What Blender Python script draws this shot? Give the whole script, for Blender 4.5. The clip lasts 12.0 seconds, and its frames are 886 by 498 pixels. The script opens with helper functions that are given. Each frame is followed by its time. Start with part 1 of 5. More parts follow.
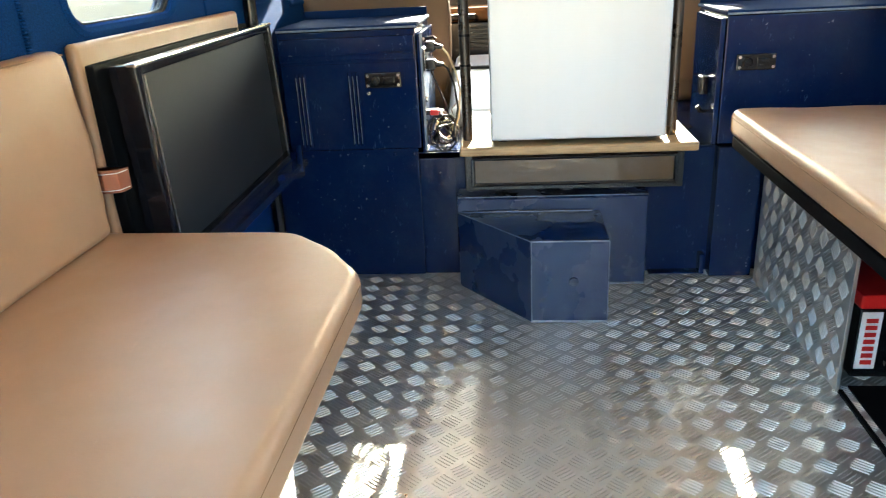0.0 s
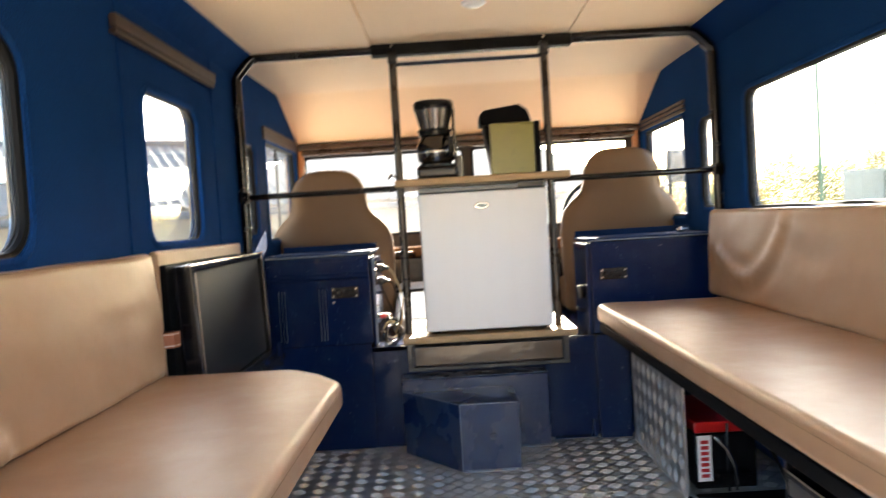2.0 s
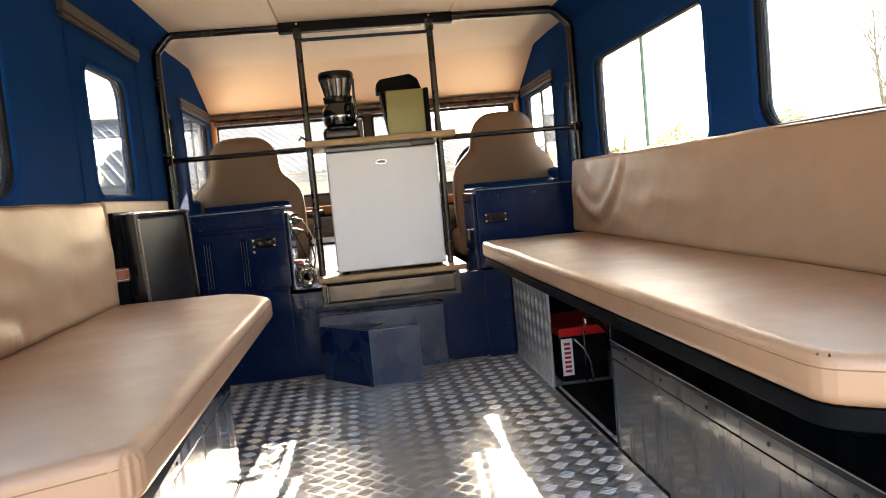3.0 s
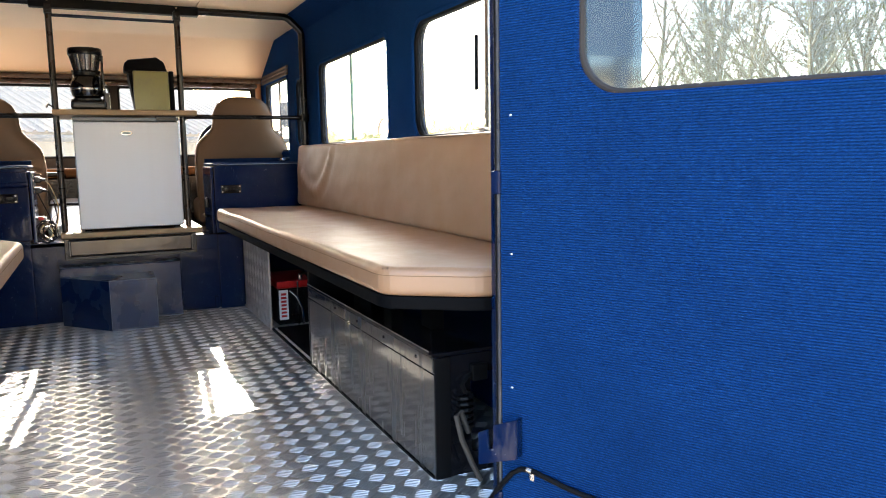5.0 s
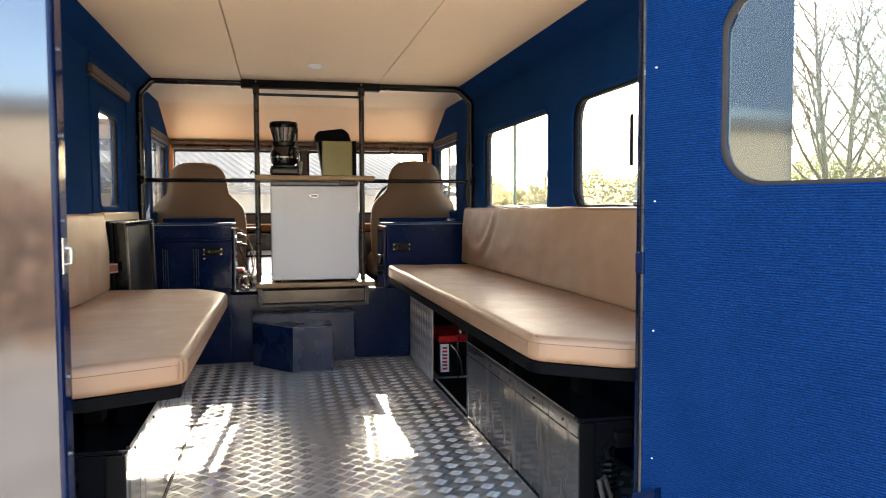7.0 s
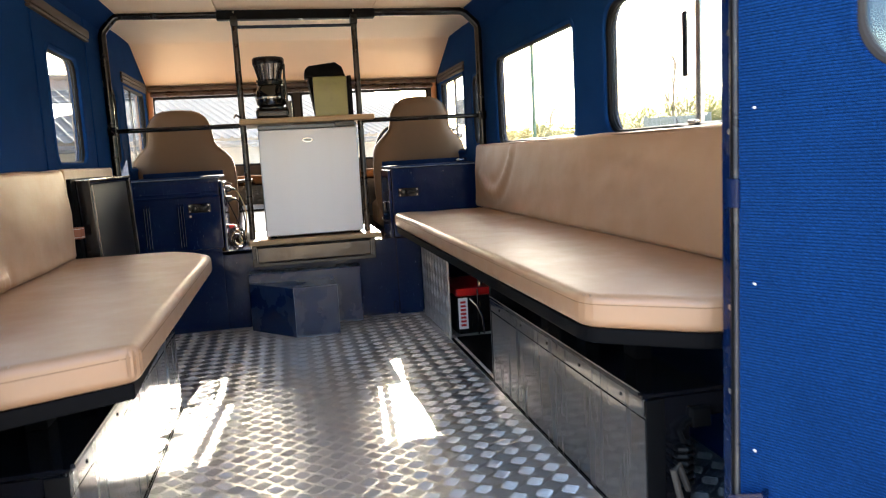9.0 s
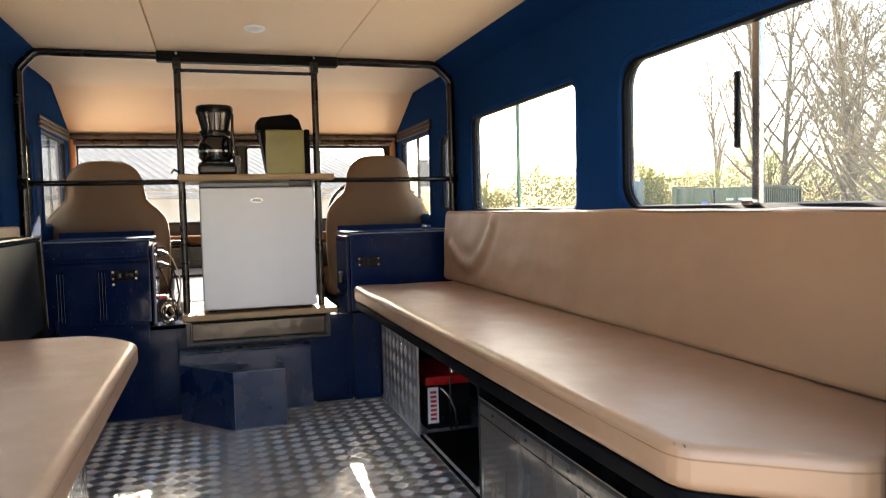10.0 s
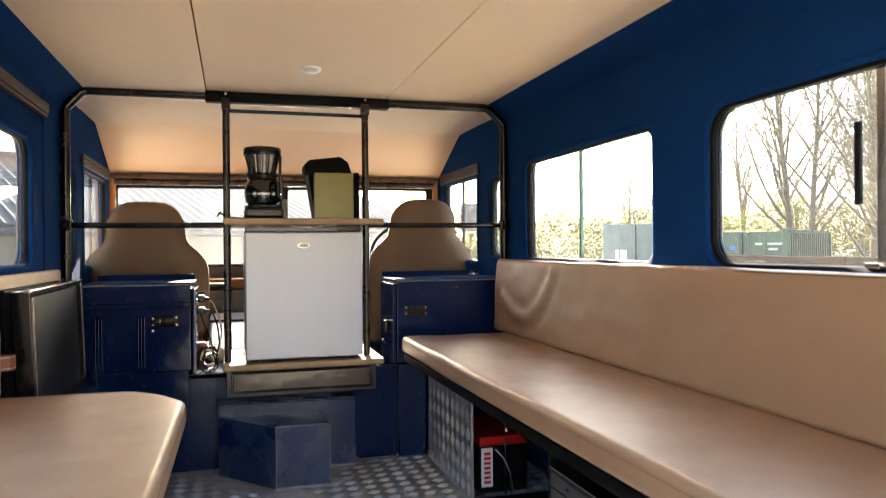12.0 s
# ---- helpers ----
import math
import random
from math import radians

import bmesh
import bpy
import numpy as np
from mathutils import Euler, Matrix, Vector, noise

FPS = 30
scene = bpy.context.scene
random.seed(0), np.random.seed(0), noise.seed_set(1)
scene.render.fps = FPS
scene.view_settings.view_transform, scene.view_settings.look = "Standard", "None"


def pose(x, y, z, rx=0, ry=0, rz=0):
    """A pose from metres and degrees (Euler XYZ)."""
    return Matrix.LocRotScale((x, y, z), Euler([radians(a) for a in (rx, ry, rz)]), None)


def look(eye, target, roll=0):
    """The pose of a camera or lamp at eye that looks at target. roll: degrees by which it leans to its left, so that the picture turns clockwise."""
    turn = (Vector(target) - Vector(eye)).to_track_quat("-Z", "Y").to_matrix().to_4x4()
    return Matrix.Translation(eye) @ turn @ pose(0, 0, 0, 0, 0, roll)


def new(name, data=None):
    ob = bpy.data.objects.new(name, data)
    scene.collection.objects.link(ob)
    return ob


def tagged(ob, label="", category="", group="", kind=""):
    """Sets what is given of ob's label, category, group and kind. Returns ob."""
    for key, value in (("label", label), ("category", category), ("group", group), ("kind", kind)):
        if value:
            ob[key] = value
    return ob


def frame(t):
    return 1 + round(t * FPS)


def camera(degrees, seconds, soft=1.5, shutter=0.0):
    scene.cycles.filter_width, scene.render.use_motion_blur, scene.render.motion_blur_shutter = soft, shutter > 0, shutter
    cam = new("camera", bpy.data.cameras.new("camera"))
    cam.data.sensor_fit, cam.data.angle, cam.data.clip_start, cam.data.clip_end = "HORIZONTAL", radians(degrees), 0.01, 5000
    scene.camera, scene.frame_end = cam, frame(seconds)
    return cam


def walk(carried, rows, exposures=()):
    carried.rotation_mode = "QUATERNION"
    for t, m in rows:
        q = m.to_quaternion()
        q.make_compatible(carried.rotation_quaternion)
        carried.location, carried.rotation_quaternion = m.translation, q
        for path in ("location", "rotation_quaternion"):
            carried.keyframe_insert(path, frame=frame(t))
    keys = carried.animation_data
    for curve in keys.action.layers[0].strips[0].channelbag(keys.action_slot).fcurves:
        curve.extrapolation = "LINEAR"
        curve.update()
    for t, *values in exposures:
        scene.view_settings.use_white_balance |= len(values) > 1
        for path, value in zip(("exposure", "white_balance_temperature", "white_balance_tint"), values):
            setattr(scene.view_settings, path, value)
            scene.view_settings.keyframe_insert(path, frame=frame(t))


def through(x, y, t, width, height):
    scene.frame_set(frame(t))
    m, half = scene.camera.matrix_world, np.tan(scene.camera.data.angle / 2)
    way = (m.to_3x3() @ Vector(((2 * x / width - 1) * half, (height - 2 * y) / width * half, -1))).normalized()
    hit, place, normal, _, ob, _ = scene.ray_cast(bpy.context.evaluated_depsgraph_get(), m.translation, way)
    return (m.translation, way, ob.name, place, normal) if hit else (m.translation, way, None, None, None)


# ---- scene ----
cam = camera(61.9, 12.0, soft=1.0, shutter=0.35)
PATH = [
    (0, (-0.159, -1.867, 0.888), (-0.358, -0.017, 0.152), -3.1),
    (0.5, (-0.141, -1.915, 0.858), (-0.447, -0.082, 0.118), -3.7),
    (1, (-0.135, -2.069, 0.773), (-0.484, -0.142, 0.365), -0.6),
    (1.5, (-0.149, -2.330, 0.832), (-0.381, -0.353, 0.631), -1.0),
    (2, (-0.123, -2.530, 0.823), (-0.142, -0.531, 0.746), -3.5),
    (2.2, (-0.094, -2.639, 0.729), (-0.005, -0.641, 0.720), -6.1),
    (2.5, (-0.051, -2.787, 0.692), (0.140, -0.802, 0.535), -6.0),
    (3, (-0.123, -2.967, 0.733), (0.098, -0.985, 0.573), -5.4),
    (3.5, (-0.198, -3.111, 0.734), (0.353, -1.202, 0.502), -5.7),
    (3.7, (-0.194, -3.168, 0.718), (0.514, -1.315, 0.470), -5.4),
    (5.3, (-0.141, -3.733, 0.750), (0.705, -1.938, 0.501), -0.9),
    (5.5, (-0.119, -3.778, 0.757), (0.694, -1.966, 0.517), -0.8),
    (6, (-0.051, -3.844, 0.759), (0.588, -1.959, 0.563), -0.7),
    (6.5, (-0.113, -3.817, 0.790), (0.398, -1.889, 0.650), -1.2),
    (7, (-0.187, -3.794, 0.799), (0.248, -1.845, 0.690), -0.2),
    (7.2, (-0.205, -3.792, 0.796), (0.226, -1.844, 0.667), 0.4),
    (8.8, (-0.122, -3.489, 0.764), (0.320, -1.558, 0.493), -2.4),
    (9, (-0.128, -3.414, 0.771), (0.279, -1.473, 0.515), -3.2),
    (9.5, (-0.152, -3.197, 0.802), (0.296, -1.257, 0.612), -3.2),
    (10, (-0.177, -2.998, 0.818), (0.416, -1.092, 0.707), -1.4),
    (10.5, (-0.210, -2.834, 0.872), (0.360, -0.916, 0.882), -1.3),
    (11, (-0.234, -2.730, 0.934), (0.333, -0.813, 1.009), -1.0),
    (11.5, (-0.265, -2.730, 0.930), (0.278, -0.806, 0.988), -0.9),
    (12, (-0.261, -2.832, 0.855), (0.284, -0.908, 0.850), -0.5),
]
LIGHT = [(0.0, 4.29, 6350), (0.5, 4.30, 6050), (0.9, 4.28, 5600), (1.2, 4.12, 5650), (1.5, 3.80, 6400), (2.0, 3.64, 6800), (2.5, 3.47, 6800), (3.5, 3.30, 6700), (5.5, 3.12, 6350),
         (6.5, 3.05, 6400), (7.2, 2.92, 6700), (9.0, 3.18, 6550), (10.0, 3.06, 6700), (11.0, 3.23, 6800), (12.0, 3.23, 6700)]
walk(cam, [(t, look(*r)) for t, *r in PATH], [(t, e, k, -2 if t < 1.3 else 10) for t, e, k in LIGHT])

# ---- world, sun ----
SUN_TO = Vector((0.085, 1.0, 0.435)).normalized()
world = bpy.data.worlds.new("world")
scene.world = world
world.use_nodes = True
wn = world.node_tree.nodes
wl = world.node_tree.links
sky = wn.new("ShaderNodeTexSky")
sky.sky_type = "NISHITA"
sky.sun_disc = False
sky.sun_elevation = math.asin(SUN_TO.z)
sky.sun_rotation = math.atan2(SUN_TO.x, SUN_TO.y)
sky.dust_density = 2.0
wl.new(sky.outputs[0], wn["Background"].inputs[0])
wn["Background"].inputs[1].default_value = 0.15
sun_data = bpy.data.lights.new("sun", "SUN")
sun_data.energy = 5.0
sun_data.angle = radians(0.5)
sun_data.color = (1.0, 0.9, 0.76)
sun = new("sun", sun_data)
sun.matrix_world = look(SUN_TO * 50, (0, 0, 0))


# ---- materials ----
class Mat:
    """A principled material with a few procedural layers."""

    def __init__(self, name, base, rough=0.5, metal=0.0, spec=0.5):
        self.m = bpy.data.materials.new(name)
        self.m.use_nodes = True
        self.n, self.l = self.m.node_tree.nodes, self.m.node_tree.links
        self.b = self.n["Principled BSDF"]
        self.b.inputs["Base Color"].default_value = (*base, 1)
        self.b.inputs["Roughness"].default_value = rough
        self.b.inputs["Metallic"].default_value = metal
        self.b.inputs["Specular IOR Level"].default_value = spec
        self.base, self.rough = base, rough
        self.tc = self.n.new("ShaderNodeTexCoord")

    def noise(self, scale, detail=4, rough=0.6, stretch=(1, 1, 1), vec="Object"):
        mp = self.n.new("ShaderNodeMapping")
        mp.inputs["Scale"].default_value = stretch
        self.l.new(self.tc.outputs[vec], mp.inputs[0])
        t = self.n.new("ShaderNodeTexNoise")
        t.inputs["Scale"].default_value, t.inputs["Detail"].default_value, t.inputs["Roughness"].default_value = scale, detail, rough
        self.l.new(mp.outputs[0], t.inputs[0])
        return t.outputs[0]

    def ramp(self, fac, lo, hi):
        r = self.n.new("ShaderNodeMapRange")
        r.inputs[1].default_value, r.inputs[2].default_value = lo, hi
        self.l.new(fac, r.inputs[0])
        return r.outputs[0]

    def mix(self, fac, other, amount=1.0):
        """Blend the base colour so far with another by a factor."""
        mx = self.n.new("ShaderNodeMix")
        mx.data_type = "RGBA"
        ml = self.n.new("ShaderNodeMath")
        ml.operation = "MULTIPLY"
        ml.inputs[1].default_value = amount
        self.l.new(fac, ml.inputs[0])
        self.l.new(ml.outputs[0], mx.inputs[0])
        src = self.b.inputs["Base Color"]
        if src.is_linked:
            self.l.new(src.links[0].from_socket, mx.inputs[6])
        else:
            mx.inputs[6].default_value = src.default_value
        mx.inputs[7].default_value = (*other, 1)
        self.l.new(mx.outputs[2], src)
        return self

    def roughen(self, fac, lo, hi):
        r = self.n.new("ShaderNodeMapRange")
        r.inputs[1].default_value, r.inputs[2].default_value = 0.3, 0.7
        r.inputs[3].default_value, r.inputs[4].default_value = lo, hi
        self.l.new(fac, r.inputs[0])
        self.l.new(r.outputs[0], self.b.inputs["Roughness"])
        return self

    def bump(self, fac, strength, dist=0.002):
        bp = self.n.new("ShaderNodeBump")
        bp.inputs["Strength"].default_value, bp.inputs["Distance"].default_value = strength, dist
        self.l.new(fac, bp.inputs["Height"])
        if self.b.inputs["Normal"].is_linked:
            self.l.new(self.b.inputs["Normal"].links[0].from_socket, bp.inputs["Normal"])
        self.l.new(bp.outputs[0], self.b.inputs["Normal"])
        return self

    def wave(self, scale, direction="Z", distort=0.0):
        w = self.n.new("ShaderNodeTexWave")
        w.bands_direction = direction
        w.inputs["Scale"].default_value, w.inputs["Distortion"].default_value = scale, distort
        self.l.new(self.tc.outputs["Object"], w.inputs[0])
        return w.outputs[1]


def make_carpet(name="blue_carpet", ribbed=True):
    a = Mat(name, (0.0045, 0.023, 0.082), 0.95, spec=0.05)
    f = a.noise(300, 3, 0.75, (1, 1, 2.2 if ribbed else 1))
    a.mix(a.ramp(f, 0.30, 0.80), (0.015, 0.122, 0.47), 0.88 if ribbed else 0.60)
    a.mix(a.ramp(a.noise(900, 2, 0.6), 0.45, 0.65), (0.002, 0.012, 0.05), 0.40)
    a.mix(a.ramp(a.noise(5, 4), 0.45, 0.8), (0.003, 0.018, 0.075), 0.35)
    if ribbed:
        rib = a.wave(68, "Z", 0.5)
        # shade in the grooves is painted into the colour, besides the bump
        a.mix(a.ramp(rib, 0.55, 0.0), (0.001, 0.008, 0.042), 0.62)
        a.bump(rib, 0.8, 0.002)
    a.bump(a.noise(3, 3), 0.25, 0.01)
    a.bump(f, 0.8, 0.0022)
    return a.m


def make_leather(name, base, dark, crease=0.5, spec=0.45):
    a = Mat(name, base, 0.42, spec=spec)
    big = a.noise(3.2, 5, 0.55)
    a.mix(a.ramp(big, 0.4, 0.8), dark, 0.25)
    a.mix(a.ramp(a.noise(26, 5, 0.7), 0.55, 0.85), tuple(c * 0.72 for c in base), 0.30)
    a.roughen(a.noise(9, 4), 0.40, 0.60)
    a.b.inputs["Coat Weight"].default_value = 0.46 if crease > 0.3 else 0.0
    a.b.inputs["Coat Roughness"].default_value = 0.40
    a.bump(a.noise(4.5, 3, 0.5, (1, 0.55, 1)), crease, 0.02)
    a.bump(a.noise(11, 4, 0.6, (1, 0.5, 1)), crease * 0.45, 0.006)
    a.mix(a.ramp(a.noise(70, 4, 0.8, (1, 0.4, 1)), 0.64, 0.74), tuple(min(1, c * 1.25 + 0.03) for c in base), 0.25)
    a.bump(a.noise(420, 2), 0.18, 0.0008)
    return a.m


def make_gloss(name, base, scuff, rough=0.16, wear=0.35, spec=0.5, relief=0.12):
    a = Mat(name, base, rough, spec=spec)
    a.mix(a.ramp(a.noise(7, 6, 0.7), 0.48, 0.78), scuff, wear * 0.8)
    a.mix(a.ramp(a.noise(38, 5, 0.8, (1, 1, 0.5)), 0.66, 0.72), tuple(min(1, c * 2 + 0.08) for c in scuff), wear * 0.6)
    a.mix(a.ramp(a.noise(60, 6, 0.75, (1, 1, 0.35)), 0.62, 0.74), tuple(min(1, c * 3 + 0.05) for c in scuff), wear)
    if wear > 0.6:
        a.mix(a.ramp(a.noise(75, 2, 0.5), 0.74, 0.77), (0.25, 0.27, 0.31), 0.45)
    a.roughen(a.noise(11, 5, 0.7), rough * 0.7, rough * 2.2)
    a.bump(a.noise(6.5, 2, 0.4), relief * 2.4, 0.012)
    a.bump(a.noise(24, 3), relief * 1.1, 0.004)
    a.bump(a.noise(150, 2), 0.10, 0.001)
    return a.m


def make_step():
    """Blue step paint, boot-scuffed and dusty; paler base and clouds also paint its light."""
    a = Mat("scuffed_lit_step_paint", (0.0035, 0.017, 0.066), 0.2, spec=0.5)
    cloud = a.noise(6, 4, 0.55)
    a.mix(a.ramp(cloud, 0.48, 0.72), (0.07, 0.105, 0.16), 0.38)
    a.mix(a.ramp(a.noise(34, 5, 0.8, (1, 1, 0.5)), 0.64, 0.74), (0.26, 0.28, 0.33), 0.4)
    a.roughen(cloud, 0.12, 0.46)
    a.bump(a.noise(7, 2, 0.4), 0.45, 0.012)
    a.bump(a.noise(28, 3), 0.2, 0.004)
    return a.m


def make_treadplate(name, base, dull, rough, metal):
    a = Mat(name, base, rough, metal)
    a.mix(a.ramp(a.noise(6, 6, 0.7), 0.4, 0.75), dull, 0.4)
    a.mix(a.ramp(a.noise(55, 5, 0.75), 0.6, 0.85), tuple(c * 0.7 for c in dull), 0.3)
    a.roughen(a.noise(8, 5, 0.7), rough * 0.8, rough * 1.3)
    a.bump(a.noise(130, 3), 0.15, 0.001)
    return a.m


def make_locker():
    """Black lacquer over sheet steel, rubbed so that reflections run out in upright streaks."""
    a = Mat("rubbed_black_lacquer", (0.007, 0.006, 0.005), 0.2, spec=0.9)
    a.b.inputs["Coat Weight"].default_value = 1.0
    a.b.inputs["Coat IOR"].default_value = 2.0
    a.b.inputs["Coat Roughness"].default_value = 0.06
    a.mix(a.ramp(a.noise(40, 5, 0.7, (1, 1, 0.06)), 0.55, 0.75), (0.03, 0.026, 0.02), 0.22)
    a.roughen(a.noise(26, 4, 0.6, (1, 1, 0.08)), 0.14, 0.34)
    a.bump(a.noise(14, 3, 0.5, (1, 1, 0.6)), 0.10, 0.005)
    a.bump(a.noise(60, 4, 0.7, (1, 1, 0.35)), 0.09, 0.0022)
    a.l.new(a.b.inputs["Normal"].links[0].from_socket, a.b.inputs["Coat Normal"])
    return a.m


def make_plain(name, base, rough=0.5, metal=0.0, vary=0.2, scale=20, spec=0.5, relief=0.1):
    a = Mat(name, base, rough, metal, spec)
    a.mix(a.ramp(a.noise(scale, 5, 0.65), 0.4, 0.75), tuple(c * 0.55 for c in base), vary)
    a.bump(a.noise(scale * 8, 3), relief, 0.001)
    return a.m


def make_wood():
    a = Mat("oiled_board", (0.42, 0.27, 0.13), 0.42)
    a.mix(a.ramp(a.noise(16, 6, 0.7, (1, 14, 14)), 0.35, 0.7), (0.20, 0.115, 0.05), 0.8)
    a.bump(a.noise(30, 4, 0.6, (1, 14, 14)), 0.15, 0.001)
    return a.m


def make_headliner():
    a = Mat("cream_headliner", (0.91, 0.70, 0.49), 0.62, spec=0.3)
    a.mix(a.ramp(a.noise(1.6, 5, 0.6), 0.45, 0.8), (0.83, 0.61, 0.41), 0.4)
    a.bump(a.noise(2.2, 2), 0.35, 0.03)
    a.bump(a.noise(300, 2), 0.12, 0.0008)
    return a.m


def make_glass(name="window_glass", tint=(0.97, 1, 0.99), dust=0.025):
    m = bpy.data.materials.new(name)
    m.use_nodes = True
    n, l = m.node_tree.nodes, m.node_tree.links
    n.remove(n["Principled BSDF"])
    tr, gl, lw, mx = n.new("ShaderNodeBsdfTransparent"), n.new("ShaderNodeBsdfGlossy"), n.new("ShaderNodeLayerWeight"), n.new("ShaderNodeMixShader")
    tr.inputs[0].default_value = (*tint, 1)
    gl.inputs["Roughness"].default_value = 0.02
    lw.inputs[0].default_value = 0.5
    pw, ad = n.new("ShaderNodeMath"), n.new("ShaderNodeMath")
    pw.operation, ad.operation = "POWER", "MULTIPLY_ADD"
    pw.inputs[1].default_value = 5.0
    ad.inputs[1].default_value, ad.inputs[2].default_value = 0.9, 0.03
    l.new(lw.outputs["Facing"], pw.inputs[0])
    l.new(pw.outputs[0], ad.inputs[0])
    l.new(ad.outputs[0], mx.inputs[0])
    l.new(tr.outputs[0], mx.inputs[1])
    l.new(gl.outputs[0], mx.inputs[2])
    dirt, film = n.new("ShaderNodeBsdfTranslucent"), n.new("ShaderNodeMixShader")
    film.inputs[0].default_value = dust
    l.new(mx.outputs[0], film.inputs[1])
    l.new(dirt.outputs[0], film.inputs[2])
    l.new(film.outputs[0], n["Material Output"].inputs[0])
    return m


def make_leaf(name, front, through):
    """Thin leaves: part of the light is thrown back, part shines through."""
    a = Mat(name, front, 0.8, spec=0.1)
    a.mix(a.ramp(a.noise(2, 5, 0.65), 0.4, 0.75), tuple(c * 0.6 for c in front), 0.5)
    tr, mx = a.n.new("ShaderNodeBsdfTranslucent"), a.n.new("ShaderNodeMixShader")
    tr.inputs[0].default_value = (*through, 1)
    mx.inputs[0].default_value = 0.45
    a.l.new(a.b.outputs[0], mx.inputs[1])
    a.l.new(tr.outputs[0], mx.inputs[2])
    a.l.new(mx.outputs[0], a.n["Material Output"].inputs[0])
    return a.m


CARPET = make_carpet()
# rib-free wall lining, its blue toned down for the dimmer light inside
WALLFELT = make_carpet("dimmed_blue_wall_felt", False)
LEATHER = make_leather("beige_leatherette", (0.38, 0.213, 0.112), (0.30, 0.163, 0.082), spec=0.65)
SEATCLOTH = make_leather("tan_seat_vinyl", (0.195, 0.113, 0.058), (0.14, 0.078, 0.038), 0.2)
PIPING = make_plain("brown_seam_piping", (0.20, 0.115, 0.055), 0.6)
HEADLINER = make_headliner()
BLUE = make_gloss("dark_blue_gloss_paint", (0.0022, 0.0105, 0.047), (0.014, 0.030, 0.070), 0.085, 0.62, spec=0.27, relief=0.22)
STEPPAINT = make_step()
BLACKPAINT = make_gloss("black_gloss_paint", (0.007, 0.007, 0.009), (0.03, 0.028, 0.025), 0.05, 0.2, relief=0.035)
DARKBOARD = make_plain("black_stained_board", (0.003, 0.0032, 0.004), 0.6, vary=0.4, spec=0.06)
LOCKERPAINT = make_locker()
TREAD = make_treadplate("aluminium_treadplate", (0.64, 0.615, 0.58), (0.53, 0.505, 0.475), 0.34, 0.85)
TREADBAR = make_treadplate("polished_tread_bars", (0.70, 0.68, 0.65), (0.58, 0.56, 0.53), 0.38, 0.9)
RUBBER = make_plain("black_rubber", (0.004, 0.004, 0.0045), 0.5, spec=0.15)
GREYRUBBER = make_plain("faded_grey_rubber", (0.045, 0.038, 0.034), 0.6, spec=0.2)
TUBE = make_gloss("black_painted_tube", (0.006, 0.0055, 0.0055), (0.022, 0.018, 0.015), 0.15, 0.2, 0.5)
# black tube paint with the sun's warm reflection mixed into its colour
WARMTUBE = make_gloss("sun_warmed_black_tube", (0.026, 0.016, 0.009), (0.05, 0.033, 0.02), 0.22, 0.3, 0.6)
MATTEBLACK = make_plain("matt_black_beam", (0.006, 0.0055, 0.005), 0.65, vary=0.4, spec=0.12)
CHROME = make_plain("bare_metal", (0.62, 0.60, 0.57), 0.25, 1.0, 0.3)
WOOD = make_wood()
CHIPPED = make_gloss("chipped_metal_edge", (0.05, 0.05, 0.06), (0.22, 0.19, 0.15), 0.3, 1.0)
GLASS = make_glass()
DOORGLASS = make_glass("rear_door_glass", (0.93, 1.0, 0.99), 0.005)
SCREENGLASS = make_glass("windscreen_glass", (0.98, 1.0, 0.99), 0.018)
BLACKPLASTIC = make_plain("black_plastic", (0.006, 0.006, 0.007), 0.26, spec=0.4)
GREYPANEL = make_plain("charcoal_textured_panel", (0.016, 0.018, 0.022), 0.6, vary=0.25, scale=40, relief=0.3, spec=0.3)
# drawer lacquer, its brown standing in for the floor it reflects
DRAWERPAINT = make_gloss("drawer_reflection_brown", (0.075, 0.042, 0.016), (0.12, 0.07, 0.028), 0.10, 0.25, 0.5, 0.30)
def make_board():
    """Olive plastic with brown reflections painted in as patches, and a slight gloss."""
    a = Mat("olive_plastic_reflecting_brown", (0.20, 0.185, 0.036), 0.28)
    a.mix(a.ramp(a.noise(7, 3, 0.5), 0.50, 0.68), (0.15, 0.105, 0.055), 0.65)
    a.mix(a.ramp(a.noise(40, 4, 0.7), 0.55, 0.8), (0.10, 0.085, 0.03), 0.35)
    a.bump(a.noise(9, 3), 0.2, 0.004)
    return a.m


def make_brushed():
    a = Mat("brushed_silver_door", (0.49, 0.505, 0.525), 0.46, 0.5)
    # upright colour bands stand in for streaked reflections on the door
    a.mix(a.ramp(a.noise(9, 3, 0.5, (1, 1, 0.02)), 0.35, 0.7), (0.46, 0.46, 0.465), 0.6)
    a.bump(a.noise(240, 3, 0.6, (0.015, 1, 1)), 0.14, 0.002)
    return a.m


FRIDGE = make_brushed()
FRIDGEBODY = make_gloss("dark_enamel_fridge_body", (0.03, 0.03, 0.033), (0.05, 0.05, 0.052), 0.22, 0.15, 0.6, 0.03)
DARKTRIM = make_plain("dark_brown_frame_paint", (0.022, 0.015, 0.011), 0.5, vary=0.4)
HEADERTRIM = make_gloss("brown_varnished_rail", (0.05, 0.026, 0.014), (0.09, 0.055, 0.03), 0.22, 0.4, 0.6, 0.1)
BROWN = make_plain("brown_trim", (0.055, 0.034, 0.024), 0.5, vary=0.5)
CABTRIM = make_leather("tan_cab_leathercloth", (0.42, 0.21, 0.10), (0.34, 0.16, 0.07), 0.2)
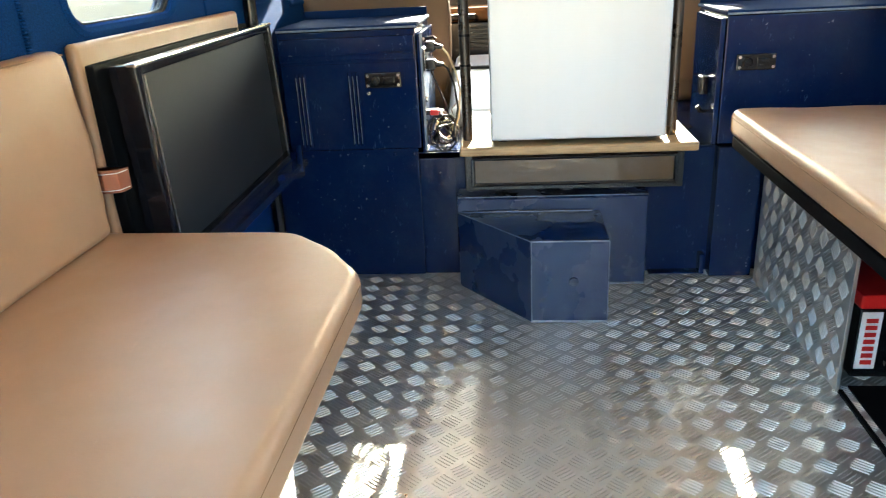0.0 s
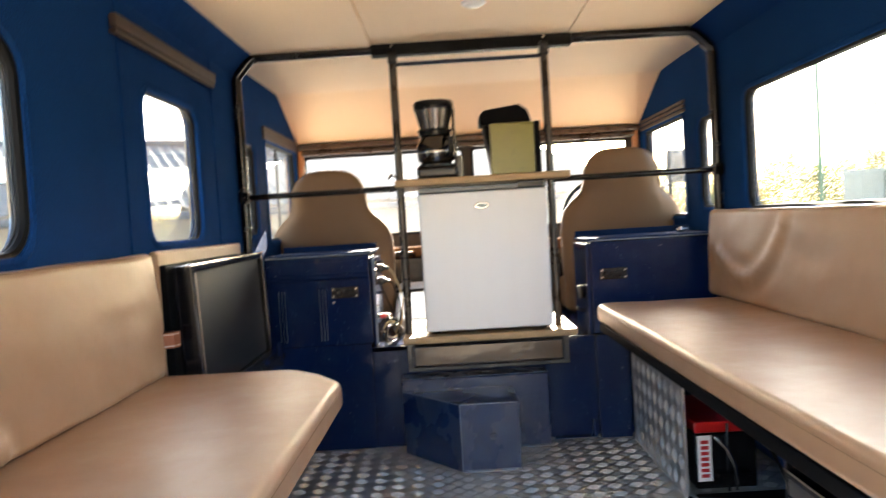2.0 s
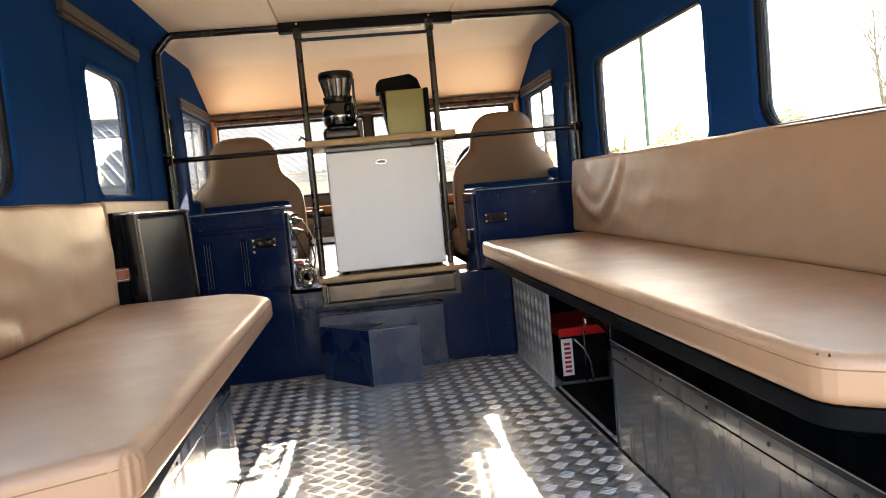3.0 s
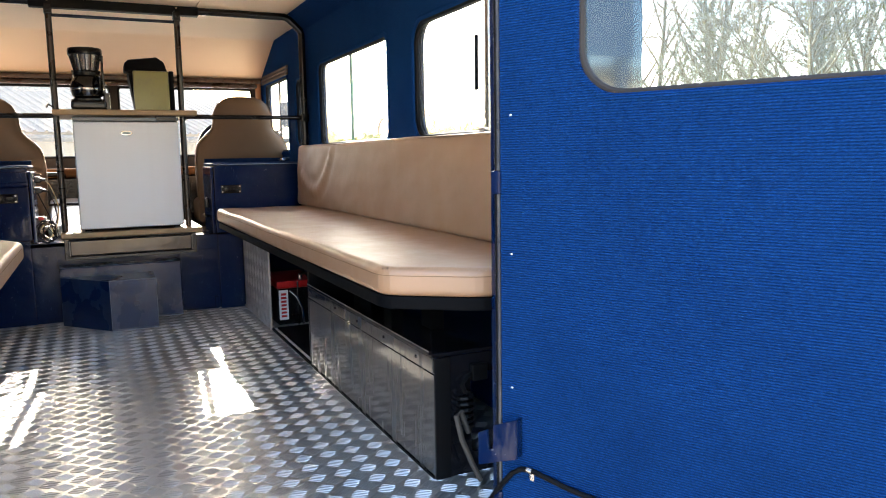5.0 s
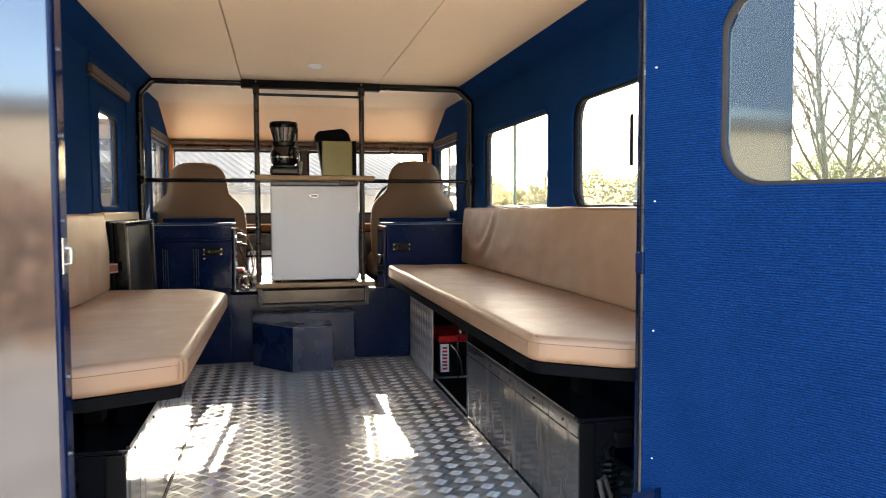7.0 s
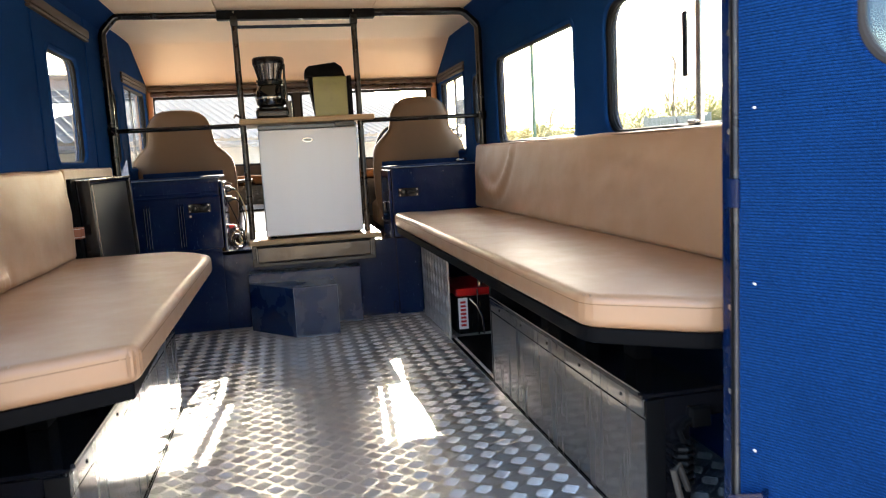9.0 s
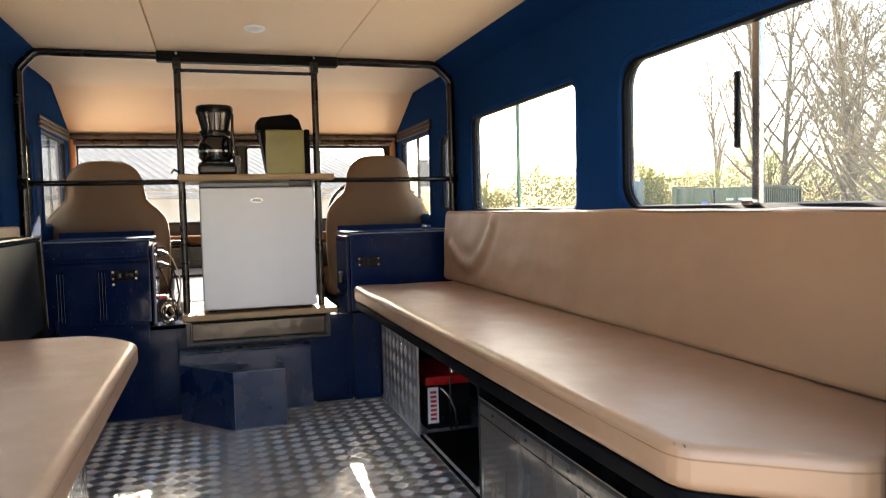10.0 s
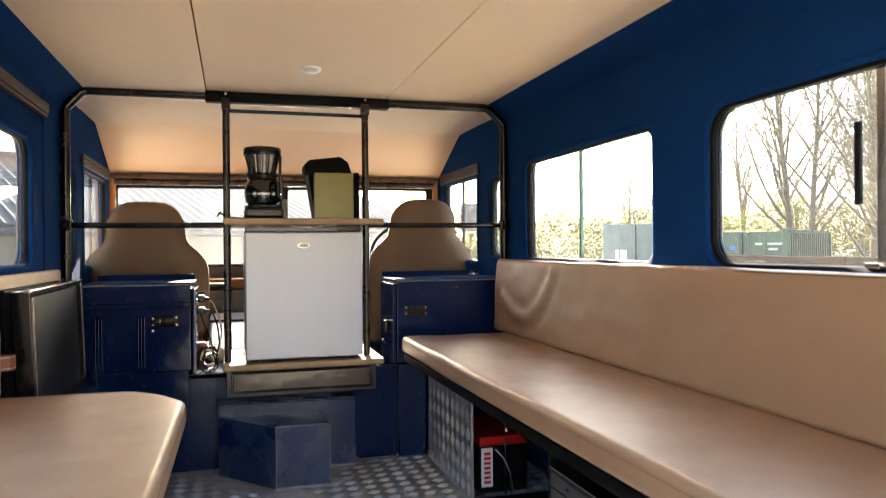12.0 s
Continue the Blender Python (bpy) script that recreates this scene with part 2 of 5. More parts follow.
# brown chosen so the dash top bounces warm sun onto the front lining
DASHTOP = make_plain("dash_warm_bounce_brown", (0.14, 0.066, 0.028), 0.9, vary=0.4, spec=0.03)
TAN = make_plain("tan_leather_strap", (0.32, 0.105, 0.05), 0.5)
RED = make_plain("red_plastic", (0.55, 0.015, 0.015), 0.3)
WHITE = make_plain("white_label", (0.86, 0.86, 0.85), 0.4, vary=0.05)
GREEN = make_board()
CREAM = make_plain("cream_wire", (0.62, 0.50, 0.30), 0.4)
def make_bodywork():
    a = Mat("metallic_silver_body_paint", (0.125, 0.13, 0.145), 0.07, 0.85)
    a.mix(a.ramp(a.noise(3, 4), 0.4, 0.75), (0.10, 0.10, 0.11), 0.4)
    a.bump(a.noise(2.2, 2, 0.4, (1, 1, 1.6)), 0.02, 0.03)
    return a.m


STEELPAINT = make_bodywork()


# ---- mesh tools ----
def merge(*bms):
    out = bmesh.new()
    for b in bms:
        me = bpy.data.meshes.new("t")
        b.to_mesh(me)
        out.from_mesh(me)
        bpy.data.meshes.remove(me)
        b.free()
    return out


def B(x0, x1, y0, y1, z0, z1, bev=0.003, seg=2, m=None):
    """A box with rounded edges."""
    bm = bmesh.new()
    bmesh.ops.create_cube(bm, size=1)
    for v in bm.verts:
        v.co = Vector((x0 + (v.co.x + 0.5) * (x1 - x0), y0 + (v.co.y + 0.5) * (y1 - y0), z0 + (v.co.z + 0.5) * (z1 - z0)))
    if bev:
        bmesh.ops.bevel(bm, geom=bm.edges[:], offset=bev, segments=seg, affect="EDGES", profile=0.5)
    if m:
        bm.transform(m)
    return bm


def frame_of(a, b):
    d = (b - a).normalized()
    up = Vector((0, 0, 1)) if abs(d.z) < 0.9 else Vector((0, 1, 0))
    s = d.cross(up).normalized()
    return s, s.cross(d)


def tube(pts, r, n=10, closed=False, square=False):
    """A tube swept along points; square: a four-sided section."""
    pts = [Vector(p) for p in pts]
    k = len(pts)
    bm = bmesh.new()
    rings = []
    rs = r if isinstance(r, (list, tuple)) else [r] * k
    n = 4 if square else n
    for i, p in enumerate(pts):
        a = pts[(i - 1) % k] if closed or i else p
        b = pts[(i + 1) % k] if closed or i < k - 1 else p
        s, u = frame_of(a, b)
        if i and not closed or i:
            ps = prev
            d = (b - a).normalized()
            s = (ps - d * ps.dot(d)).normalized()
            u = s.cross(d)
        prev = s
        off = math.pi / 4 if square else 0
        rings.append([bm.verts.new(p + (s * math.cos(2 * math.pi * j / n + off) + u * math.sin(2 * math.pi * j / n + off)) * rs[i]) for j in range(n)])
    for i in range(k if closed else k - 1):
        a, b = rings[i], rings[(i + 1) % k]
        for j in range(n):
            bm.faces.new((a[j], a[(j + 1) % n], b[(j + 1) % n], b[j]))
    if not closed:
        bm.faces.new(rings[0][::-1])
        bm.faces.new(rings[-1])
    bmesh.ops.recalc_face_normals(bm, faces=bm.faces)
    return bm


def prism(poly, h0, h1, bev=0.0, seg=2, m=None):
    """A polygon in x, y raised from z h0 to h1."""
    bm = bmesh.new()
    lo = [bm.verts.new((x, y, h0)) for x, y in poly]
    hi = [bm.verts.new((x, y, h1)) for x, y in poly]
    k = len(poly)
    bm.faces.new(lo[::-1])
    bm.faces.new(hi)
    for i in range(k):
        bm.faces.new((lo[i], lo[(i + 1) % k], hi[(i + 1) % k], hi[i]))
    bmesh.ops.recalc_face_normals(bm, faces=bm.faces)
    if bev:
        bmesh.ops.bevel(bm, geom=bm.edges[:], offset=bev, segments=seg, affect="EDGES", profile=0.5)
    if m:
        bm.transform(m)
    return bm


def lathe(profile, n=24, at=(0, 0, 0)):
    """A profile of (radius, z) turned about z."""
    bm = bmesh.new()
    rings = [[bm.verts.new((at[0] + r * math.cos(2 * math.pi * j / n), at[1] + r * math.sin(2 * math.pi * j / n), at[2] + z)) for j in range(n)] for r, z in profile]
    for a, b in zip(rings, rings[1:]):
        for j in range(n):
            bm.faces.new((a[j], a[(j + 1) % n], b[(j + 1) % n], b[j]))
    bm.faces.new(rings[0][::-1])
    bm.faces.new(rings[-1])
    bmesh.ops.recalc_face_normals(bm, faces=bm.faces)
    return bm


def rrect(u0, u1, v0, v1, r, n=6):
    """A rounded rectangle as a closed list of points."""
    out = []
    for cu, cv, a0 in ((u1 - r, v1 - r, 0), (u0 + r, v1 - r, 90), (u0 + r, v0 + r, 180), (u1 - r, v0 + r, 270)):
        for i in range(n + 1):
            a = radians(a0 + 90 * i / n)
            out.append((cu + r * math.cos(a), cv + r * math.sin(a)))
    return out


def sheet(outline, holes, thick, m):
    """A flat sheet with holes, thick along +w; u, v, w are laid into the world by m."""
    from mathutils.geometry import tessellate_polygon
    loops = [outline] + list(holes)
    flat = [p for lp in loops for p in lp]
    tris = tessellate_polygon([[Vector((u, v, 0)) for u, v in lp] for lp in loops])
    bm = bmesh.new()
    a = [bm.verts.new((u, v, 0)) for u, v in flat]
    b = [bm.verts.new((u, v, thick)) for u, v in flat]
    for t in tris:
        bm.faces.new([a[i] for i in t])
        bm.faces.new([b[i] for i in t[::-1]])
    s = 0
    for lp in loops:
        k = len(lp)
        for i in range(k):
            j = (i + 1) % k
            bm.faces.new((a[s + i], a[s + j], b[s + j], b[s + i]))
        s += k
    bmesh.ops.recalc_face_normals(bm, faces=bm.faces)
    bm.transform(m)
    return bm


def cut(bm, axis, places):
    no = Vector([1.0 if i == axis else 0.0 for i in range(3)])
    for p in places:
        bmesh.ops.bisect_plane(bm, geom=bm.verts[:] + bm.edges[:] + bm.faces[:], plane_co=no * p, plane_no=no)


def smooth(me, on=True):
    me.polygons.foreach_set("use_smooth", [on] * len(me.polygons))


def mesh_of(name, bm, mat, flat=False):
    me = bpy.data.meshes.new(name)
    bm.to_mesh(me)
    bm.free()
    me.materials.append(mat)
    if not flat:
        smooth(me)
        me.set_sharp_from_angle(angle=radians(38))
    return me


def thing(name, at, label, category, group="", kind=""):
    ob = new(name)
    ob.location = at
    ob.empty_display_size = 0.05
    return tagged(ob, label, category, group, kind)


def true_faces(ob, flat):
    """Keep large faces flat where they meet rounded edges."""
    if not flat and len(ob.data.polygons) < 3000:
        ob.modifiers.new("weighted_normal", "WEIGHTED_NORMAL").keep_sharp = True
    return ob


def part(name, bm, mat, parent, label="", flat=False):
    ob = true_faces(new(name, mesh_of(name, bm, mat, flat)), flat)
    ob.parent = parent
    if parent.type == "EMPTY":
        ob.matrix_parent_inverse = Matrix.Translation(-parent.location)
    if label:
        ob["label"] = label
    return ob


def solo(name, bm, mat, label, category, group="", kind="", flat=False):
    return tagged(true_faces(new(name, mesh_of(name, bm, mat, flat)), flat), label, category, group, kind)


def span(a, b, n):
    return [a + (b - a) * i / n for i in range(1, n)]


def axes(u, v, w, o):
    """The pose whose local x, y, z run along u, v, w from o."""
    m = Matrix.Identity(4)
    for i, a in enumerate((u, v, w, o)):
        for j in range(3):
            m[j][i] = a[j]
    return m


# ---- floor of tread plate ----
FY0, FY1 = -2.345, 0.175


def tread_bars(u0, u1, v0, v1, m, skip=None):
    """Rows of five raised bars, turned by turns one way and the other."""
    pitch, length, width, gap, high = 0.0625, 0.038, 0.0034, 0.0080, 0.0016
    tmpl = []
    for k in range(5):
        o = (k - 2) * gap
        ln = length * (1 - 0.06 * abs(k - 2)) / 2
        lo = [(-ln, o), (-ln * 0.7, o - width / 2), (ln * 0.7, o - width / 2), (ln, o), (ln * 0.7, o + width / 2), (-ln * 0.7, o + width / 2)]
        hi = [(a * 0.84, o + (b - o) * 0.22) for a, b in lo]
        tmpl.append((lo, hi))
    verts, faces = [], []
    nu, nv = int((u1 - u0) / pitch) + 2, int((v1 - v0) / pitch) + 2
    for i in range(nu):
        for j in range(nv):
            for h in (0, 1):
                cu, cv = u0 + (i + 0.5 * h) * pitch, v0 + (j + 0.5 * h) * pitch
                if not (u0 + 0.018 < cu < u1 - 0.018 and v0 + 0.018 < cv < v1 - 0.018):
                    continue
                a = radians(-38 if h == 0 else 38)
                ca, sa = math.cos(a), math.sin(a)
                for lo, hi in tmpl:
                    s = len(verts)
                    verts += [m @ Vector((cu + x * ca - y * sa, cv + x * sa + y * ca, 0.0)) for x, y in lo]
                    verts += [m @ Vector((cu + x * ca - y * sa, cv + x * sa + y * ca, high)) for x, y in hi]
                    faces += [(s + q, s + (q + 1) % 6, s + 6 + (q + 1) % 6, s + 6 + q) for q in range(6)]
                    faces.append(tuple(s + 6 + q for q in range(6)))
    me = bpy.data.meshes.new("tread_bars")
    me.from_pydata([tuple(v) for v in verts], [], faces)
    me.materials.append(TREADBAR)
    return me


floor = solo("floor", B(-0.86, 0.86, FY0, FY1, -0.03, 0.0, 0.001), TREAD, "worn aluminium five-bar tread plate floor", "floor", kind="structure")
bars = new("tread_pattern", tread_bars(-0.86, 0.86, FY0, FY1, Matrix.Identity(4)))
bars.parent = floor
tagged(bars, kind="stuff")

# ---- side walls with their windows ----
WX = 0.86
WIN_R = [("window_1", -1.018, -0.096, 0.800, 1.188, 0.045), ("window_2", -2.20, -1.268, 0.800, 1.188, 0.075),
         ("window_3", 0.17, 0.345, 0.81, 1.155, 0.05), ("window_4", 0.52, 1.10, 0.78, 1.195, 0.03)]
WIN_L = [("window_5", -0.700, -0.306, 0.808, 1.198, 0.06), ("window_6", -2.19, -1.225, 0.802, 1.190, 0.075),
         ("window_7", 0.17, 0.345, 0.81, 1.155, 0.05), ("window_8", 0.52, 1.10, 0.78, 1.195, 0.03)]


def side_wall(name, sx, wins, label):
    m = axes((0, 1, 0), (0, 0, 1), (sx, 0, 0), (sx * WX, 0, 0))
    holes = [rrect(y0, y1, z0, z1, r) for _, y0, y1, z0, z1, r in wins]
    low = sheet([(FY0, -0.12), (1.25, -0.12), (1.25, 1.47), (0.115, 1.47), (0.115, 1.385), (FY0, 1.385)], holes, 0.03, m)
    a = [(WX, 1.385), (0.772, 1.452), (0.79, 1.472), (WX + 0.03, 1.385)]
    up = prism([(sx * x, z) for x, z in a], 0, 1, m=axes((1, 0, 0), (0, 0, 1), (0, 0.115 - FY0, 0), (0, FY0, 0)))
    bm = merge(low, up)
    bmesh.ops.recalc_face_normals(bm, faces=bm.faces)
    wall = solo(name, bm, WALLFELT, label, "wall", kind="structure")
    # outer skin of the body
    skin = sheet([(FY0 - 0.03, -0.35), (1.3, -0.35), (1.3, 1.40), (FY0 - 0.03, 1.40)], holes, 0.004, axes((0, 1, 0), (0, 0, 1), (sx, 0, 0), (sx * (WX + 0.036), 0, 0)))
    bmesh.ops.recalc_face_normals(skin, faces=skin.faces)
    part("body_skin", skin, STEELPAINT, wall, "glossy outer body panel")
    for nm, y0, y1, z0, z1, r in wins:
        part("padded_edge", tube([(sx * (WX + 0.006), y, z) for y, z in rrect(y0 - 0.008, y1 + 0.008, z0 - 0.008, z1 + 0.008, r, 8)], 0.012, 8, True), WALLFELT, wall)
    return wall


def side_window(nm, sx, y0, y1, z0, z1, r, label, bars_at=(), grip=None):
    w = thing(nm, (sx * (WX + 0.02), (y0 + y1) / 2, z0), label, "window", kind="structure")
    fw = 0.011 if y1 - y0 > 0.9 and y1 < -1 else (0.006 if nm == "window_5" else 0.010)
    part("window_frame", merge(tube([(sx * (WX + 0.012), y, z) for y, z in rrect(y0 + 0.004, y1 - 0.004, z0 + 0.002, z1 - 0.002, r, 8)], fw, 8, True), tube([(sx * (WX + 0.022), y, z) for y, z in rrect(y0 + fw, y1 - fw, z0 + fw * 0.6, z1 - fw * 0.6, r, 8)], 0.004, 6, True)), RUBBER, w)
    pane = part("pane", sheet(rrect(y0 + 0.006, y1 - 0.006, z0 + 0.006, z1 - 0.006, r), [], 0.004, axes((0, 1, 0), (0, 0, 1), (sx, 0, 0), (sx * (WX + 0.016), 0, 0))), GLASS, w)
    pane.visible_shadow = False
    for y, wd, mat in bars_at:
        part("mullion", B(sx * (WX + 0.021) - 0.006, sx * (WX + 0.021) + 0.006, y - wd, y + wd, z0 + 0.006, z1 - 0.006, 0.002), mat, w)
    if grip:
        part("finger_grip", B(sx * (WX + 0.008) - 0.006, sx * (WX + 0.008) + 0.004, grip - 0.008, grip + 0.008, z0 + 0.127, z0 + 0.285, 0.004), BLACKPLASTIC, w)
        part("catch", B(sx * (WX + 0.008) - 0.006, sx * (WX + 0.008) + 0.004, grip - 0.05, grip - 0.015, z0 + 0.008, z0 + 0.02, 0.003), CHROME, w)
    return w


GLASSEDGE = make_plain("green_glass_edge", (0.10, 0.22, 0.16), 0.2)
side_wall("wall_east", 1, WIN_R, "vehicle side wall lined with dark blue felt")
side_wall("wall_west", -1, WIN_L, "vehicle side wall lined with dark blue felt")
for spec in WIN_R:
    bars_at, grip = (), None
    if spec[0] == "window_1":
        bars_at = ((-0.536, 0.006, GLASSEDGE),)
    if spec[0] == "window_2":
        bars_at, grip = ((-1.755, 0.011, CHROME),), -1.712
    if spec[0] == "window_4":
        bars_at = ((0.80, 0.008, RUBBER),)
    side_window(spec[0], 1, *spec[1:], "rounded sliding side window in black rubber seal", bars_at, grip)
for spec in WIN_L:
    bars_at, grip = (), None
    if spec[0] == "window_6":
        bars_at, grip = ((-1.735, 0.011, CHROME),), -1.69
    if spec[0] == "window_8":
        bars_at = ((0.80, 0.008, RUBBER),)
    side_window(spec[0], -1, *spec[1:], "rounded side window in black rubber seal", bars_at, grip)
# seam cover strip in the carpet of the west wall
solo("trim", merge(B(-0.862, -0.855, -0.826, -0.818, 0.0, 1.385, 0.002), B(-0.862, -0.855, -0.155, -0.148, 0.0, 1.385, 0.002)), CARPET, "blue carpet seam strips on the wall", "trim", kind="structure")

# ---- ceiling ----
CZ = 1.452


def ceiling():
    bms = []
    for a, b, dz in ((-0.785, -0.357, -0.007), (-0.3545, 0.332, 0.0), (0.3345, 0.785, 0.0)):
        bms.append(B(a, b, FY0, 0.110, CZ + dz, CZ + 0.02 + dz, 0.003))
    bms += [B(-0.858, 0.858, 0.117, 0.45, 1.428, 1.445, 0.0), B(-0.80, 0.80, 0.106, 0.1165, 1.428, 1.449, 0.001)]
    # the lining folds down to the windscreen
    prof = [(0.45, 1.428), (0.765, 1.4265), (0.785, 1.424), (0.802, 1.418), (1.19, 1.242)]
    bm = prism(prof + [(y + 0.006, z + 0.016) for y, z in prof[::-1]], -0.855, 0.855, m=axes((0, 1, 0), (0, 0, 1), (1, 0, 0), (0, 0, 0)))
    bmesh.ops.recalc_face_normals(bm, faces=bm.faces)
    bms.append(bm)
    return merge(*bms)


solo("ceiling", ceiling(), HEADLINER, "cream padded headliner in three panels", "ceiling", kind="structure")
solo("roof", merge(B(-0.89, 0.89, FY0 - 0.04, 1.25, 1.475, 1.50, 0.01), B(-0.905, -0.893, FY0 - 0.04, 1.25, 1.402, 1.49, 0.003), B(0.893, 0.905, FY0 - 0.04, 1.25, 1.402, 1.49, 0.003)), STEELPAINT, "painted metal vehicle roof", "roof", kind="structure")

lamp = thing("ceiling_lamp", (-0.012, -0.357, CZ), "small round white flush ceiling lamp, unlit", "lamp")
part("rim", lathe([(0.036, 0), (0.036, -0.006), (0.030, -0.010)], 28, (-0.012, -0.357, CZ)), WHITE, lamp)
part("lens", lathe([(0.028, -0.008), (0.022, -0.014), (0.008, -0.017)], 28, (-0.012, -0.357, CZ)), WHITE, lamp)

# ---- rear frame and outer panels ----
DX0, DX1 = -0.559, 0.561
RY = -2.343
rear = [(-0.86, -0.12), (0.86, -0.12), (0.86, 1.385), (0.775, 1.46), (-0.775, 1.46), (-0.86, 1.385)]
door_hole = rrect(DX0, DX1, -0.03, 1.39, 0.05)
bm = sheet(rear, [door_hole], 0.040, axes((1, 0, 0), (0, 0, 1), (0, -1, 0), (0, RY, 0)))
bmesh.ops.recalc_face_normals(bm, faces=bm.faces)
wall_south = solo("wall_south", bm, BLUE, "dark blue painted rear door frame", "wall", kind="structure")
skin = [(-0.90, -0.35), (0.90, -0.35), (0.90, 1.40), (0.83, 1.50), (-0.83, 1.50), (-0.90, 1.40)]
bm = sheet(skin, [rrect(DX0 - 0.004, DX1 + 0.004, -0.05, 1.395, 0.05)], 0.004, axes((1, 0, 0), (0, 0, 1), (0, -1, 0), (0, RY - 0.043, 0)))
bmesh.ops.recalc_face_normals(bm, faces=bm.faces)
part("body_skin", bm, STEELPAINT, wall_south, "glossy outer body panel")
part("door_seal", tube([(x, RY - 0.049, z) for x, z in rrect(DX0 - 0.006, DX1 + 0.016, -0.04, 1.40, 0.05, 8)], 0.005, 8, True), BLUE, wall_south)
for z in (0.12, 0.36, 0.50, 0.78, 0.93, 1.08, 1.24):
    part("post_screw", tube([(DX1 + 0.002, RY - 0.024, z), (DX1 - 0.0035, RY - 0.024, z)], 0.005, 8), CHROME, wall_south)
    part("post_screw", tube([(DX0 - 0.002, RY - 0.024, z), (DX0 + 0.0035, RY - 0.024, z)], 0.004, 8), CHROME, wall_south)
striker = thing("door_striker", (DX0, RY - 0.03, 0.68), "bare metal door lock striker on the post", "door lock")
part("plate", B(DX0 - 0.002, DX0 + 0.003, RY - 0.038, RY - 0.008, 0.685, 0.75, 0.002), CHROME, striker)
part("loop", tube([(DX0, RY - 0.024, 0.702), (DX0 + 0.011, RY - 0.024, 0.705), (DX0 + 0.011, RY - 0.024, 0.730), (DX0, RY - 0.024, 0.733)], 0.004), CHROME, striker)

# ---- rear door, swung open ----
HX, HY, DA = 0.535, -2.427, radians(27)
DU = Vector((math.sin(DA), -math.cos(DA), 0))
DW = Vector((math.cos(DA), math.sin(DA), 0))
DM = axes(DU, (0, 0, 1), DW, (HX, HY, 0))
door = thing("door_1", (HX, HY, -0.05), "open rear door lined with blue ribbed carpet", "door", kind="structure")
dw = (0.158, 0.88, 0.836, 1.195, 0.085)
bm = sheet(rrect(0.0, 1.02, -0.06, 1.38, 0.02), [rrect(*dw)], 0.035, DM)
bmesh.ops.recalc_face_normals(bm, faces=bm.faces)
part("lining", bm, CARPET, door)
bm = sheet(rrect(-0.01, 1.03, -0.07, 1.39, 0.02), [rrect(*dw)], 0.004, DM @ Matrix.Translation((0, 0, 0.037)))
bmesh.ops.recalc_face_normals(bm, faces=bm.faces)
part("outer_skin", bm, STEELPAINT, door, "glossy outer door panel")
part("padded_edge", tube([DM @ Vector((u, v, 0.0065)) for u, v in rrect(dw[0] - 0.006, dw[1] + 0.006, dw[2] - 0.006, dw[3] + 0.006, dw[4], 8)], 0.009, 8, True), CARPET, door)
part("window_frame", tube([DM @ Vector((u, v, 0.012)) for u, v in rrect(dw[0] + 0.003, dw[1] - 0.003, dw[2] + 0.003, dw[3] - 0.003, dw[4], 8)], 0.0075, 8, True), GREYRUBBER, door)
pane = part("pane", sheet(rrect(dw[0], dw[1], dw[2], dw[3], dw[4]), [], 0.004, DM @ Matrix.Translation((0, 0, 0.016))), DOORGLASS, door)
pane.visible_shadow = False
for v in (1.075, 0.812, 0.553, 0.293, 0.04):
    part("screw", lathe([(0.0021, 0), (0.0022, 0.0012), (0.001, 0.002)], 10), WHITE, door).matrix_parent_inverse = Matrix.Translation(-door.location) @ DM @ Matrix.Translation((0.025, v, -0.001)) @ Matrix.Rotation(math.pi, 4, "X")
part("edge_seal", tube([DM @ Vector((-0.016, z, 0.016)) for z in (-0.06, 0.4, 0.9, 1.38)], 0.007, 8), RUBBER, door)
part("edge_strip", B(-0.011, -0.004, -0.06, 1.38, 0.003, 0.020, 0.002, m=DM), CHIPPED, door, "chipped and worn metal door edge strip")
part("hinge", merge(B(-0.02, 0.002, 0.665, 0.71, -0.004, 0.022, 0.004, m=DM), B(-0.02, 0.002, 0.03, 0.075, -0.004, 0.022, 0.004, m=DM)), BLUE, door)
# folded steel bracket at the foot of the hinge side
brk = thing("door_bracket", (HX, HY, 0.13), "dark blue folded steel bracket with a slot, beside the rear door", "bracket")
bp = [(-0.042, 0.128), (0.047, 0.160), (0.047, 0.238), (-0.006, 0.216), (-0.008, 0.168), (-0.018, 0.164), (-0.022, 0.204), (-0.042, 0.194)]
part("plate", sheet(bp, [], 0.006, DM @ Matrix.Translation((0, 0, -0.022))), BLUE, brk)
part("flange", B(0.041, 0.047, 0.160, 0.238, -0.016, 0.0, 0.002, m=DM), BLUE, brk)

# ---- roll hoop, uprights and rails ----
hoop = thing("roll_hoop", (0, 0.10, 0), "black painted tubular roll hoop across the cabin", "roll bar")
HYP = 0.10
part("bow", tube([(-0.842, HYP, 0.0), (-0.842, HYP, 1.355), (-0.836, HYP, 1.375), (-0.79, HYP, 1.428), (-0.765, HYP, 1.437), (0.755, HYP, 1.437), (0.78, HYP, 1.425), (0.832, HYP, 1.375), (0.838, HYP, 1.355), (0.838, HYP, 0.0)], 0.0175, 12), TUBE, hoop)
part("cross_beam", B(-0.36, 0.345, HYP - 0.025, HYP + 0.02, 1.410, 1.4515, 0.006), MATTEBLACK, hoop)
